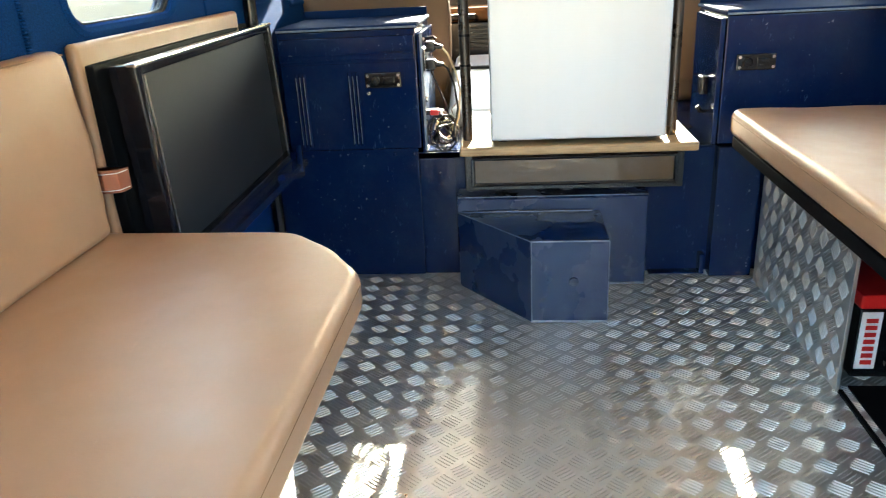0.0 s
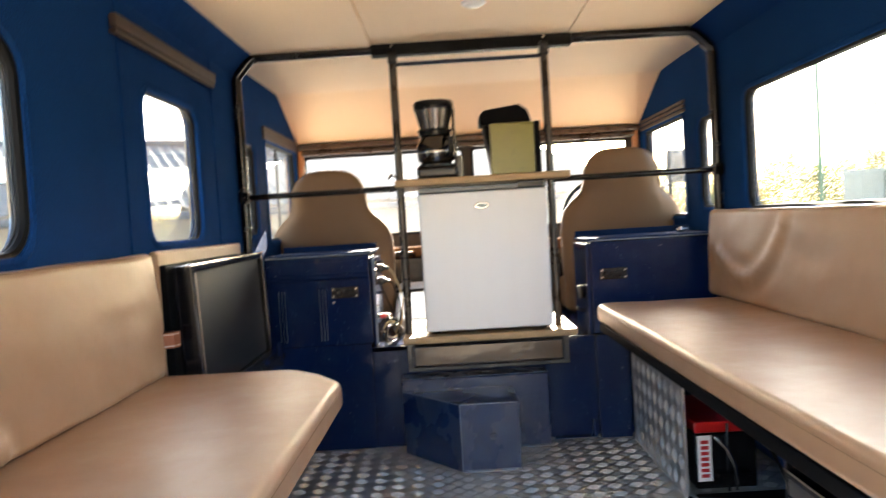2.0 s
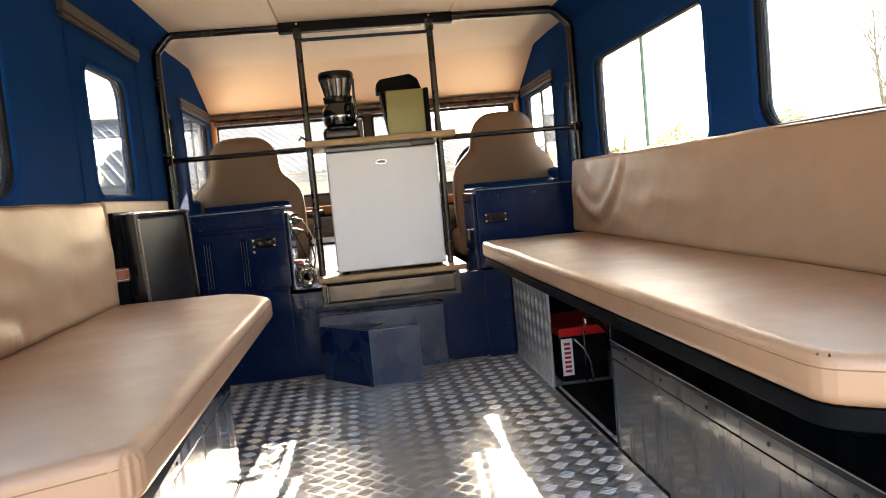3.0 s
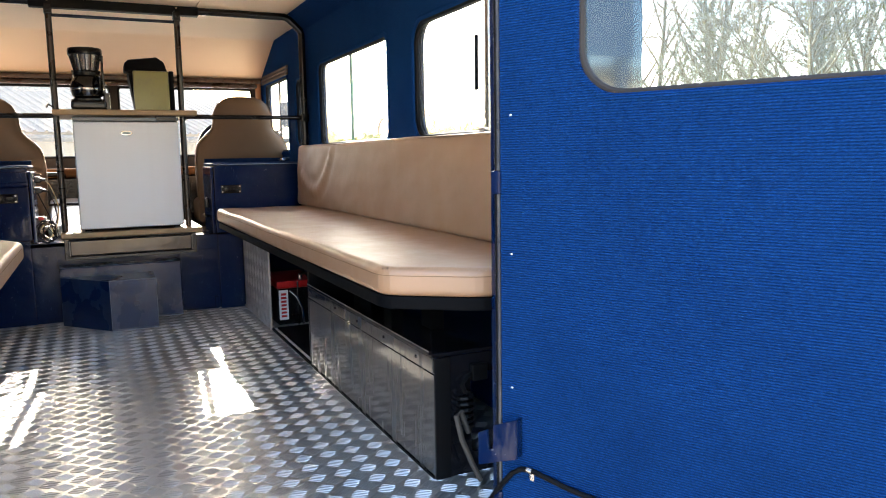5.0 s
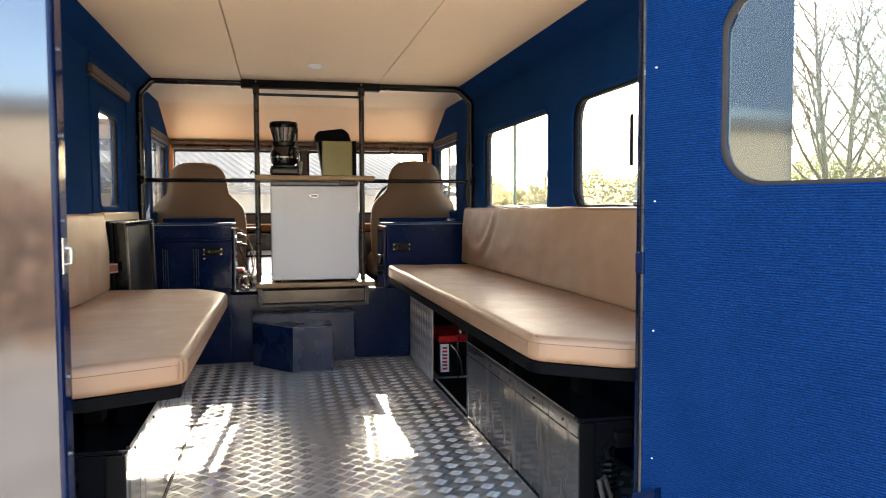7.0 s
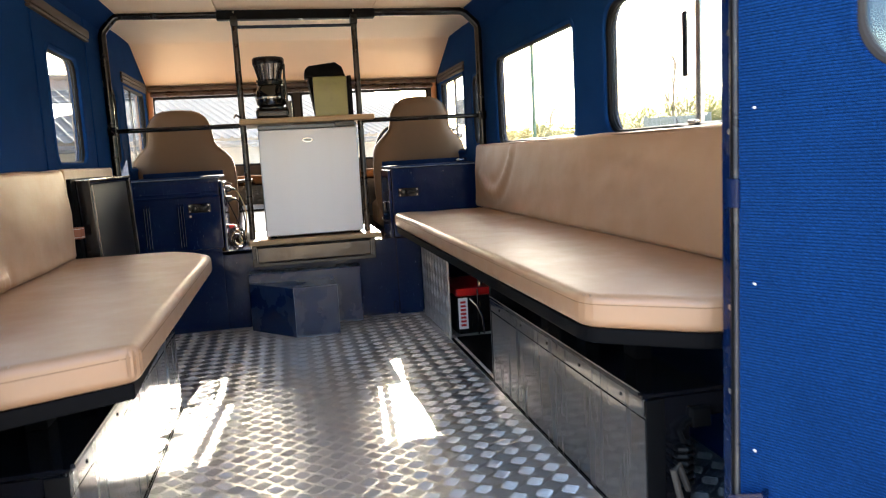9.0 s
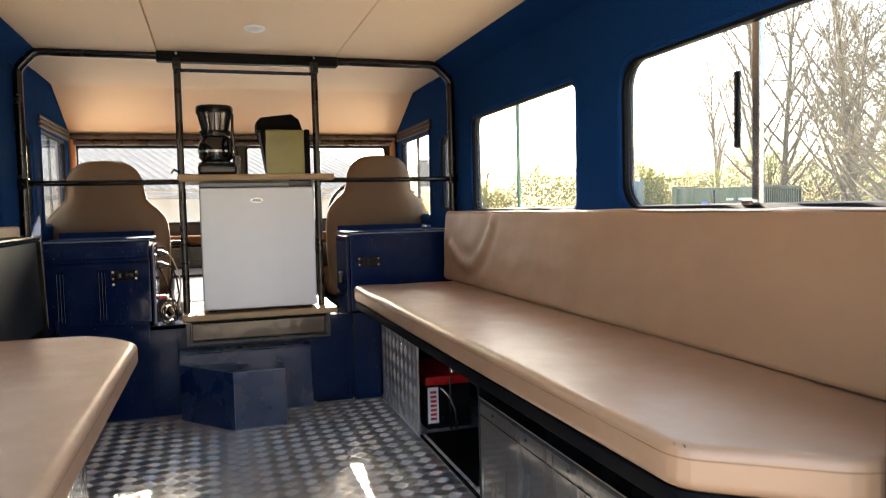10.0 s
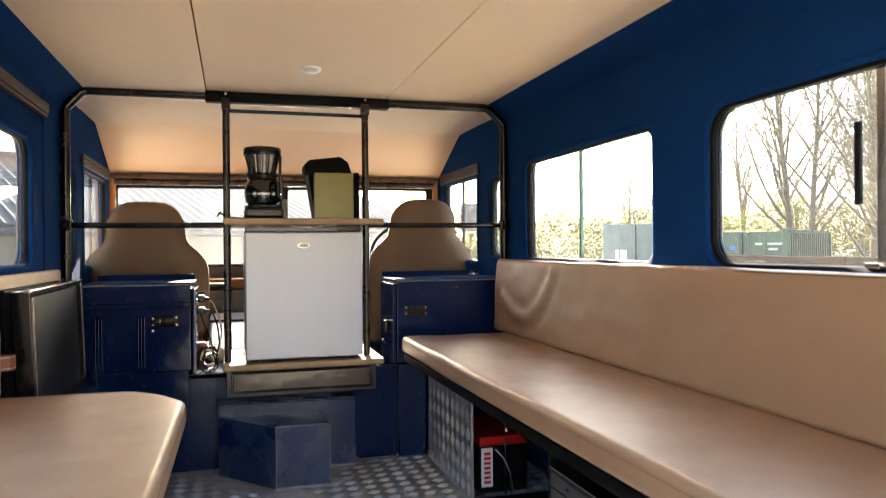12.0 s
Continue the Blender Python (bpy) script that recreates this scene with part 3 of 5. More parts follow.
for x in (-0.285, 0.245):
    part("upright", tube([(x, HYP - 0.02, 0.39), (x, HYP - 0.02, 0.9), (x, HYP - 0.02, 1.40)], 0.0135, 12), WARMTUBE, hoop)
    part("clamp", merge(B(x - 0.016, x + 0.016, HYP - 0.040, HYP + 0.005, 1.380, 1.425, 0.004), tube([(x, HYP - 0.046, 1.40), (x, HYP - 0.039, 1.40)], 0.005, 8)), TUBE, hoop)
    part("bolt", tube([(x, HYP - 0.034, 1.44), (x, HYP - 0.024, 1.44)], 0.005, 8), CHROME, hoop)
for z in (0.699, 0.624):
    part("cable_tie", lathe([(0.0138, -0.003), (0.0152, -0.003), (0.0152, 0.003), (0.0138, 0.003)], 14, (-0.285, HYP - 0.02, z)), RUBBER, hoop)
part("tie_bar", tube([(-0.285, HYP - 0.02, 1.378), (0.245, HYP - 0.02, 1.378)], 0.007, 8), TUBE, hoop)
part("rail", tube([(-0.848, HYP, 0.945), (-0.285, HYP - 0.02, 0.945)], 0.011, 10), TUBE, hoop)
part("rail", tube([(0.245, HYP - 0.02, 0.945), (0.846, HYP, 0.945)], 0.011, 10), TUBE, hoop)
for x in (-0.84, 0.838):
    part("rail_clamp", merge(B(x - 0.019, x + 0.019, HYP - 0.021, HYP + 0.021, 0.925, 0.965, 0.005), tube([(x, HYP - 0.03, 0.96), (x, HYP - 0.024, 0.96)], 0.005, 8)), TUBE, hoop)

# ---- bulkhead and seat box ----
BY = 0.175
bulk = solo("wall_north", merge(B(-0.86, 0.86, BY, BY + 0.02, -0.03, 0.372, 0.002), B(-0.86, 0.86, BY, 0.95, 0.352, 0.372, 0.003), B(-0.86, 0.86, 0.93, 0.95, -0.05, 0.36, 0.002)), BLUE, "dark blue painted steel bulkhead and seat box", "bulkhead", kind="structure")
part("panel", B(-0.43, -0.33, BY - 0.006, BY, 0.0, 0.355, 0.002), BLUE, bulk, "scuffed dark blue steel panel")
part("panel", B(-0.845, -0.432, BY - 0.012, BY, 0.0, 0.388, 0.003), BLUE, bulk)
part("panel", B(0.385, 0.50, BY - 0.05, BY, 0.0, 0.375, 0.003), BLUE, bulk)
part("panel", B(0.215, 0.38, BY - 0.006, BY, 0.30, 0.368, 0.003), BLUE, bulk)
part("foot_flange", merge(B(0.22, 0.37, BY - 0.03, BY, 0.0, 0.004, 0.001), B(0.36, 0.375, BY - 0.035, BY, 0.0, 0.06, 0.003)), BLUE, bulk)
for x in (-0.82, -0.74, -0.66, -0.58, -0.50, -0.445):
    part("rivet", lathe([(0.0055, 0), (0.005, 0.002), (0.002, 0.0035)], 10), BLUE, bulk).matrix_parent_inverse = axes((1, 0, 0), (0, 0, 1), (0, -1, 0), (x, BY - 0.012, 0.372))
part("panel_lip", B(-0.845, -0.432, BY - 0.016, BY - 0.012, 0.379, 0.389, 0.001), BLUE, bulk)
part("cab_floor", B(-0.86, 0.86, 0.95, 1.3, -0.07, -0.05, 0.002), RUBBER, bulk, "black rubber cab floor")

# ---- step in front of the bulkhead ----
step = thing("cabin_step", (-0.06, 0.0, 0), "scuffed dark blue sheet steel step with a slanted side", "step")
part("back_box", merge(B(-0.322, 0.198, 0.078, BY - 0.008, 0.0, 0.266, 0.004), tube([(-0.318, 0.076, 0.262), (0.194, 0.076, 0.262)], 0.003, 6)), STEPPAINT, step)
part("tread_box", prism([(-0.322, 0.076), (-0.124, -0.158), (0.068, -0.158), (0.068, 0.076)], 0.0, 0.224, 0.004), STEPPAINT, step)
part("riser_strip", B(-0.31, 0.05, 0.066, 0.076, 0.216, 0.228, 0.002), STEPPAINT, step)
WORN = make_plain("paint_worn_edge", (0.24, 0.27, 0.32), 0.45, 0.2, 1.0, 70)
part("worn_edge", merge(tube([(-0.124, -0.1585, 0.2235), (0.066, -0.1585, 0.2235)], 0.0022, 5), tube([(-0.1235, -0.1582, 0.004), (-0.1235, -0.1582, 0.222)], 0.0018, 5), tube([(0.0675, -0.1582, 0.004), (0.0675, -0.1582, 0.222)], 0.0014, 5), tube([(-0.32, 0.0775, 0.2655), (0.196, 0.0775, 0.2655)], 0.0022, 5), tube([(-0.322, 0.074, 0.2235), (-0.125, -0.1575, 0.2235)], 0.0016, 5)), WORN, step, "paint worn pale along the edges")
part("foot_chips", tube([(-0.122, -0.1588, 0.004), (0.066, -0.1588, 0.004)], 0.004, 5), WORN, step, "paint chipped pale along the foot")
part("foot_chips", tube([(0.07, 0.0758, 0.004), (0.196, 0.0758, 0.004)], 0.004, 5), WORN, step)
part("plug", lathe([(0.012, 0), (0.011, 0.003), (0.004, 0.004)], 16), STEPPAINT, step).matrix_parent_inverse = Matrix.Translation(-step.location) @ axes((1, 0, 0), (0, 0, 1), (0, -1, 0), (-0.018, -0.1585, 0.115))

# ---- fridge base, drawer and fridge ----
solo("drawer_box", B(-0.292, 0.27, 0.012, BY - 0.008, 0.305, 0.402, 0.003), TUBE, "black painted shallow drawer box under the fridge", "drawer box")
drw = thing("drawer", (-0.01, 0.0, 0.31), "lacquered shallow drawer front with raised rim, floor reflection painted in brown", "drawer")
part("front", B(-0.272, 0.25, 0.004, 0.012, 0.322, 0.396, 0.002), DRAWERPAINT, drw)
part("rim", merge(*[tube(p, 0.0055, 6) for p in ([(-0.27, 0.003, 0.324), (0.248, 0.003, 0.324)], [(-0.27, 0.003, 0.394), (0.248, 0.003, 0.394)], [(-0.27, 0.003, 0.324), (-0.27, 0.003, 0.394)], [(0.248, 0.003, 0.324), (0.248, 0.003, 0.394)])]), BLACKPAINT, drw)
for x in (-0.12, 0.0, 0.11, 0.21):
    part("screw", tube([(x, 0.0015, 0.330), (x, 0.005, 0.330)], 0.003, 8), DRAWERPAINT, drw)
solo("base_board", B(-0.302, 0.298, -0.014, 0.47, 0.404, 0.428, 0.006, 3), WOOD, "oiled plywood board under the fridge", "board")

fr = thing("fridge", (0, 0.23, 0.428), "small silver table-top fridge with dark body", "fridge")
part("body", B(-0.222, 0.220, 0.045, 0.45, 0.436, 0.925, 0.008), FRIDGEBODY, fr)
fdoor = part("door", B(-0.221, 0.218, 0.0, 0.042, 0.440, 0.917, 0.006, 3), FRIDGE, fr, "brushed silver fridge door")
part("badge", lathe([(0.026, 0), (0.025, 0.003), (0.020, 0.004)], 28), CHROME, fdoor, "small oval chrome badge").matrix_local = axes((1, 0, 0), (0, 0, 0.42), (0, -1, 0), (-0.006, 0.0, 0.866))
part("badge_face", lathe([(0.019, 0.0042), (0.012, 0.0046)], 24), make_plain("grey_green_badge", (0.25, 0.30, 0.30), 0.3), fdoor).matrix_local = axes((1, 0, 0), (0, 0, 0.35), (0, -1, 0), (-0.006, 0.0, 0.866))
part("door_top_cap", B(-0.221, 0.218, 0.002, 0.044, 0.919, 0.936, 0.003), make_plain("dark_plastic_cap", (0.05, 0.065, 0.08), 0.2), fr)
part("hinge_cover", B(0.12, 0.21, 0.0, 0.03, 0.919, 0.944, 0.004), BLACKPLASTIC, fr)
for x in (-0.19, 0.19):
    for y in (0.06, 0.42):
        part("foot", lathe([(0.016, 0), (0.014, 0.010)], 12, (x, y, 0.428)), BLACKPLASTIC, fr)
solo("shelf", B(-0.297, 0.302, -0.012, 0.40, 0.944, 0.969, 0.006, 3), WOOD, "thin oiled wooden shelf above the fridge", "shelf")

# ---- coffee maker ----
cm = thing("coffee_maker", (-0.152, 0.10, 0.969), "black drip coffee maker with glass jug and metal collar", "coffee maker")
cx, cy = -0.152, 0.09
part("base", merge(B(cx - 0.060, cx + 0.064, cy - 0.06, cy + 0.13, 0.969, 1.010, 0.012, 3), lathe([(0.058, 0), (0.058, 0.006), (0.048, 0.009)], 28, (cx, cy, 1.010))), BLACKPLASTIC, cm)
part("column", B(cx - 0.045, cx + 0.045, cy + 0.07, cy + 0.13, 1.006, 1.19, 0.012, 3), BLACKPLASTIC, cm)
part("basket", lathe([(0.040, 0), (0.046, 0.03), (0.0545, 0.062)], 32, (cx, cy, 1.133)), make_plain("ribbed_steel", (0.30, 0.27, 0.24), 0.25, 0.9, 0.3, 8), cm, "ribbed metal filter basket")
for k in range(16):
    a = 2 * math.pi * k / 16
    part("basket_rib", tube([(cx + 0.041 * math.cos(a), cy + 0.041 * math.sin(a), 1.134), (cx + 0.0545 * math.cos(a), cy + 0.0545 * math.sin(a), 1.194)], 0.0022, 5), BLACKPLASTIC, cm)
part("lid", merge(lathe([(0.0585, 0), (0.0605, 0.003), (0.0605, 0.023), (0.057, 0.029), (0.02, 0.030)], 32, (cx, cy, 1.195)), B(cx - 0.04, cx + 0.04, cy + 0.05, cy + 0.13, 1.19, 1.220, 0.008)), BLACKPLASTIC, cm)
part("collar", merge(lathe([(0.044, 0), (0.049, 0.004), (0.049, 0.018), (0.041, 0.025)], 32, (cx, cy, 1.108)), *[lathe([(0.004, -0.004), (0.0045, 0.0), (0.004, 0.004)], 8, (cx + 0.047 * math.cos(0.42 * k), cy + 0.047 * math.sin(0.42 * k), 1.129)) for k in range(15)]), BLACKPLASTIC, cm)
jug = part("jug", lathe([(0.046, 0.0), (0.055, 0.012), (0.059, 0.040), (0.055, 0.066), (0.045, 0.087)], 32, (cx, cy, 1.020)), make_plain("dark_glass_jug", (0.010, 0.007, 0.005), 0.05, 0, 0.1, 6, 0.9, 0.0), cm, "dark shining glass jug")
part("band", lathe([(0.0585, 0), (0.0598, 0.003), (0.0590, 0.008)], 32, (cx, cy, 1.052)), CHROME, jug)
part("jug_handle", tube([(cx + 0.030, cy - 0.045, 1.10), (cx + 0.044, cy - 0.070, 1.095), (cx + 0.044, cy - 0.072, 1.05), (cx + 0.032, cy - 0.052, 1.035)], 0.008, 8), BLACKPLASTIC, jug)
part("strut", tube([(cx + 0.058, cy, 1.197), (cx + 0.056, cy - 0.005, 1.14), (cx + 0.060, cy, 1.07), (cx + 0.058, cy, 1.012)], 0.0045, 6), BLACKPLASTIC, cm)
part("flex", tube([(cx - 0.06, 0.16, 0.975), (cx - 0.11, 0.10, 0.974), (cx - 0.135, 0.04, 0.99), (cx - 0.14, 0.0, 0.975)], 0.0035, 6), BLACKPLASTIC, cm)
cm.scale = (1.17, 1.17, 1.065)
solo("plug_adapter", merge(B(-0.085, -0.062, 0.05, 0.09, 0.969, 1.045, 0.004), B(-0.10, -0.085, 0.055, 0.085, 0.969, 1.0, 0.004)), BLACKPLASTIC, "black plug adapter standing on the shelf", "adapter")

# ---- black storage box with the olive board ----
tb = thing("storage_box", (0.10, 0.12, 0.969), "open black fabric storage box with an angled lid", "box")
part("body", prism([(0.045, 0.969), (0.196, 0.969), (0.196, 1.145), (0.018, 1.145)], 0, 0.14, 0.006, m=axes((1, 0, 0), (0, 0, 1), (0, 1, 0), (0, 0.06, 0))), DARKBOARD, tb)
part("lid", prism([(0.006, 1.147), (0.007, 1.182), (0.024, 1.199), (0.146, 1.214), (0.176, 1.192), (0.190, 1.147)], 0, 0.12, 0.005, m=axes((1, 0, 0), (0, 0, 1), (0, 1, 0), (0, 0.07, 0))), DARKBOARD, tb)
part("side_flap", B(0.192, 0.212, 0.03, 0.16, 0.969, 1.148, 0.004), DARKBOARD, tb)
solo("chopping_board", B(0.038, 0.190, 0.03, 0.05, 0.969, 1.146, 0.004, 2), GREEN, "olive green chopping board stood on edge", "chopping board")


# ---- benches ----
def soft_prism(poly, z0, z1, bev, seed, amp=0.004, cuts=(12, 30)):
    """A cushion from a plan outline: rounded edges, and a gently uneven top."""
    bm = prism(poly, z0, z1, bev, 4)
    xs, ys = [p[0] for p in poly], [p[1] for p in poly]
    cut(bm, 0, span(min(xs), max(xs), cuts[0]))
    cut(bm, 1, span(min(ys), max(ys), cuts[1]))
    for v in bm.verts:
        if v.co.z > z0 + 0.3 * (z1 - z0):
            p = Vector((v.co.x * 3.2, v.co.y * 1.9, seed))
            v.co.z += amp * noise.noise(p) + amp * 0.5 * noise.noise(p * 3.1)
    return bm


def round_corners(poly, r, n=4):
    """The outline with its corners turned in short arcs."""
    out = []
    k = len(poly)
    for i in range(k):
        a, p, b = Vector(poly[i - 1]), Vector(poly[i]), Vector(poly[(i + 1) % k])
        q = min(r, (a - p).length * 0.4, (b - p).length * 0.4)
        s, e = p + (a - p).normalized() * q, p + (b - p).normalized() * q
        for j in range(n + 1):
            t = j / n
            v = s * (1 - t) ** 2 + p * 2 * t * (1 - t) + e * t * t
            out.append((v.x, v.y))
    return out


def inset(poly, d):
    """The outline moved inwards by d."""
    cx = sum(p[0] for p in poly) / len(poly)
    cy = sum(p[1] for p in poly) / len(poly)
    return [(x - math.copysign(d, x - cx), y - math.copysign(d, y - cy)) for x, y in poly]


CZ0, CZ1 = 0.446, 0.510
POLY_R = round_corners([(0.362, -0.012), (0.855, -0.012), (0.855, -2.338), (0.550, -2.330), (0.374, -2.198)], 0.035)
POLY_L = round_corners([(-0.374, -0.94), (-0.380, -2.168), (-0.560, -2.252), (-0.855, -2.335), (-0.855, -0.765), (-0.51, -0.78), (-0.435, -0.85)], 0.024)


def bench_seat(poly, seed, label, board=None, drop=0.0):
    c = solo("bench_cushion", soft_prism(poly, CZ0 - drop, CZ1 - drop, 0.017, seed), LEATHER, label, "cushion", "bench cushions")
    part("piping", tube([(x, y, CZ1 - drop - 0.019) for x, y in inset(poly, 0.0003)], 0.0009, 6, True), PIPING, c)
    solo("bench_board", prism(board or inset(poly, 0.005), 0.418 - drop, 0.446 - drop, 0.004), DARKBOARD, "black painted plywood bench board under the cushion", "board", "bench boards")
    return c


bench_seat(POLY_R, 1.7, "beige leatherette bench cushion with chamfered corner")
bench_seat(POLY_L, 7.3, "shorter beige leatherette bench cushion with chamfered corners",
           [(-0.44, -0.97), (-0.392, -2.162), (-0.56, -2.244), (-0.843, -2.325), (-0.843, -0.777), (-0.53, -0.80)], 0.018)


def backrest(sx, y0, y1, seed, folds=(), face=0.773, base=0.508, deep=0.084):
    """A long padded back, leaning a little against the wall, with slack folds in its cover."""
    bm = B(-0.035, deep - 0.035, y0, y1, 0.0, 0.295, min(0.016, deep * 0.35), 5)
    cut(bm, 1, span(y0, y1, 110))
    cut(bm, 2, span(0.0, 0.295, 22))
    lines = []
    for a, b, c in folds:
        a, b, c = Vector(a), Vector(b), Vector(c)
        lines.append([a * (1 - t) ** 2 + b * 2 * t * (1 - t) + c * t * t for t in [i / 14 for i in range(15)]])
    for v in bm.verts:
        z = v.co.z
        if v.co.x < 0.0:
            p = Vector((v.co.y * 2.3, z * 5.0, seed))
            swell = math.sin(math.pi * min(1, max(0, z / 0.295)))
            v.co.x += 0.007 * noise.noise(p) + 0.003 * noise.noise(p * 3.3) - 0.006 * swell
            for ln in lines:
                d = min(((v.co.y - q.x) ** 2 + (z - q.y) ** 2) ** 0.5 for q in ln)
                v.co.x -= 0.009 * math.exp(-(d / 0.024) ** 2)
                v.co.x += 0.004 * math.exp(-((d - 0.045) / 0.02) ** 2)
        v.co.z += 0.005 * noise.noise(Vector((v.co.y * 4.1, 0, seed))) * (z > 0.2)
    lean = math.atan2(0.02, 0.30)
    m = Matrix.Translation((sx * (face + 0.035), 0, base)) @ Matrix.Rotation(sx * lean, 4, "Y") @ Matrix.Diagonal((sx, 1, 1, 1))
    bm.transform(m)
    bmesh.ops.recalc_face_normals(bm, faces=bm.faces)
    ob = solo("wall_cushion", bm, LEATHER, "long beige leatherette backrest against the wall", "backrest", "bench backrests")
    part("piping", tube([(sx * (face + 0.024), y, base + 0.289) for y in [y0 + 0.004 + (y1 - y0 - 0.008) * i / 24 for i in range(25)]], 0.0018, 6), PIPING, ob)
    return ob


backrest(1, -2.338, 0.07, 3.1, [((-0.50, 0.25), (-0.36, -0.02), (-0.04, 0.14))])
backrest(-1, -2.335, -0.788, 9.4, [((-1.75, 0.27), (-1.70, 0.05), (-1.45, 0.02))], 0.806, 0.491, 0.05)


LIPGLINT = make_plain("lip_glint_brown", (0.36, 0.30, 0.22), 0.35, 0.7, 0.7, 45)


def wheel_box(sx, y0, y1, label, board_z=0.418):
    """The black steel locker that carries a bench."""
    w = thing("bench_locker", (sx * 0.68, (y0 + y1) / 2, 0), label, "locker", "bench lockers")
    a, b = sorted((sx * 0.507, sx * 0.513))
    part("front_panel", B(a, b, y0, y1, 0.0, 0.247, 0.002), LOCKERPAINT, w)
    a, b = sorted((sx * 0.5055, sx * 0.513))
    part("top_strip", B(a, b, y0 + 0.004, y1, 0.249, 0.286, 0.003), LOCKERPAINT, w)
    a, b = sorted((sx * 0.502, sx * 0.858))
    part("top", B(a, b, y0, y1, 0.287, 0.296, 0.002), BLACKPAINT, w)
    part("lid_lip", tube([(sx * 0.503, y1 - 0.01, 0.296), (sx * 0.503, y0 + 0.01, 0.296)], 0.0055, 4, square=True), BLACKPAINT, w)
    # thin tube that paints the golden reflection along the lid's lip
    part("lip_glint", tube([(sx * 0.4995, y1 - 0.01, 0.3003), (sx * 0.4995, y0 + 0.01, 0.3003)], 0.0013, 5), LIPGLINT, w, "painted golden glint along the lid edge")
    # rear end with an open recess
    m = axes((1, 0, 0), (0, 0, 1), (0, 1, 0), (0, y0 - 0.002, 0))
    ol = [(sx * 0.514, 0.0), (sx * 0.857, 0.0), (sx * 0.857, 0.286), (sx * 0.514, 0.286)]
    hl = sorted((sx * 0.60, sx * 0.82))
    e = sheet(ol, [rrect(hl[0], hl[1], 0.05, 0.24, 0.01)], 0.006, m)
    bmesh.ops.recalc_face_normals(e, faces=e.faces)
    part("end_panel", e, BLACKPAINT, w)
    part("corner_angle", B(min(sx * 0.506, sx * 0.545), max(sx * 0.506, sx * 0.545), y0 - 0.008, y0 - 0.003, 0.0, 0.286, 0.002), RUBBER, w)
    part("foot_seam", tube([(sx * 0.504, y, 0.002) for i, y in enumerate([y0 + (y1 - y0) * k / 30 for k in range(31)])], 0.0022, 6), RUBBER, w)
    for k in range(3):
        y = y0 + 0.25 + k * (y1 - y0 - 0.5) / 2
        a, b = sorted((sx * 0.60, sx * 0.64))
        part("spacer", B(a, b, y - 0.03, y + 0.03, 0.296, board_z, 0.003), DARKBOARD, w)
    for k in range(5):
        part("bolt_head", tube([(sx * 0.507, y0 + 0.1 + k * (y1 - y0 - 0.2) / 4, 0.268), (sx * 0.5035, y0 + 0.1 + k * (y1 - y0 - 0.2) / 4, 0.268)], 0.004, 8), TUBE, w)
    return w


wheel_box(1, -2.167, -1.105, "black gloss painted steel locker below the long bench")
wheel_box(-1, -2.158, -0.96, "black gloss painted steel locker below the short bench", 0.400)
solo("locker_partition", B(0.506, 0.86, -1.103, -1.091, 0.0, 0.418, 0.002), BLACKPAINT, "black steel partition of the battery bay", "partition")
solo("bench_support", merge(B(0.81, 0.858, -1.07, -0.02, 0.36, 0.418, 0.003), B(0.506, 0.53, -1.07, 0.12, 0.372, 0.418, 0.003), B(0.502, 0.512, -1.090, -0.48, 0.0, 0.010, 0.003)), DARKBOARD, "black timber bearers below the bench board", "bearer")
solo("timber_prop", B(-0.56, -0.52, -0.99, -0.965, 0.0, 0.400, 0.003), DARKBOARD, "black timber leg below the short bench", "leg")

# upright tread plate panel beside the battery bay
pm = axes((0, 1, 0), (0, 0, 1), (-1, 0, 0), (0.500, 0, 0))
tp = solo("tread_panel", merge(B(0.500, 0.504, -0.474, 0.10, 0.0, 0.372, 0.001), B(0.499, 0.507, -0.477, -0.474, 0.0, 0.372, 0.001)), TREAD, "upright aluminium tread plate panel below the bench", "panel")
tbar = new("tread_pattern", tread_bars(-0.472, 0.10, 0.0, 0.37, pm))
tbar.parent = tp
tagged(tbar, kind="stuff")

# ---- battery ----
bat = thing("battery", (0.63, -0.27, 0), "black car battery with a bright red top", "battery")
part("case", B(0.545, 0.72, -0.43, -0.12, 0.006, 0.168, 0.006), BLACKPLASTIC, bat)
part("cover", B(0.541, 0.724, -0.435, -0.115, 0.169, 0.203, 0.008), RED, bat, "bright red cover")
lab = part("label", B(0.549, 0.590, -0.4335, -0.4305, 0.030, 0.163, 0.001), WHITE, bat, "white label with red shapes")
part("label_lettering", merge(*[B(0.558, 0.581, -0.4362, -0.4352, 0.042 + k * 0.0163, 0.052 + k * 0.0163, 0.0) for k in range(7)]), RED, lab)
part("clamp_bar", merge(B(0.60, 0.70, -0.455, -0.435, 0.045, 0.058, 0.003), tube([(0.63, -0.45, 0.006), (0.63, -0.45, 0.20)], 0.004, 8)), TUBE, bat)
part("strap", tube([(0.598, -0.440, 0.16), (0.625, -0.455, 0.13), (0.645, -0.46, 0.08), (0.65, -0.455, 0.01)], 0.004, 8), CHROME, bat)
part("terminal", lathe([(0.012, 0), (0.010, 0.02)], 12, (0.66, -0.38, 0.203)), CHROME, bat)
solo("battery_tray", B(0.53, 0.80, -1.0, -0.46, 0.0, 0.006, 0.002), DARKBOARD, "black tray in the battery bay", "tray")
solo("battery_cable", tube([(0.66, -0.38, 0.22), (0.66, -0.48, 0.24), (0.67, -0.62, 0.20), (0.68, -0.78, 0.08), (0.72, -0.95, 0.03)], 0.006, 8), RUBBER, "black battery cable in the locker bay", "cable")


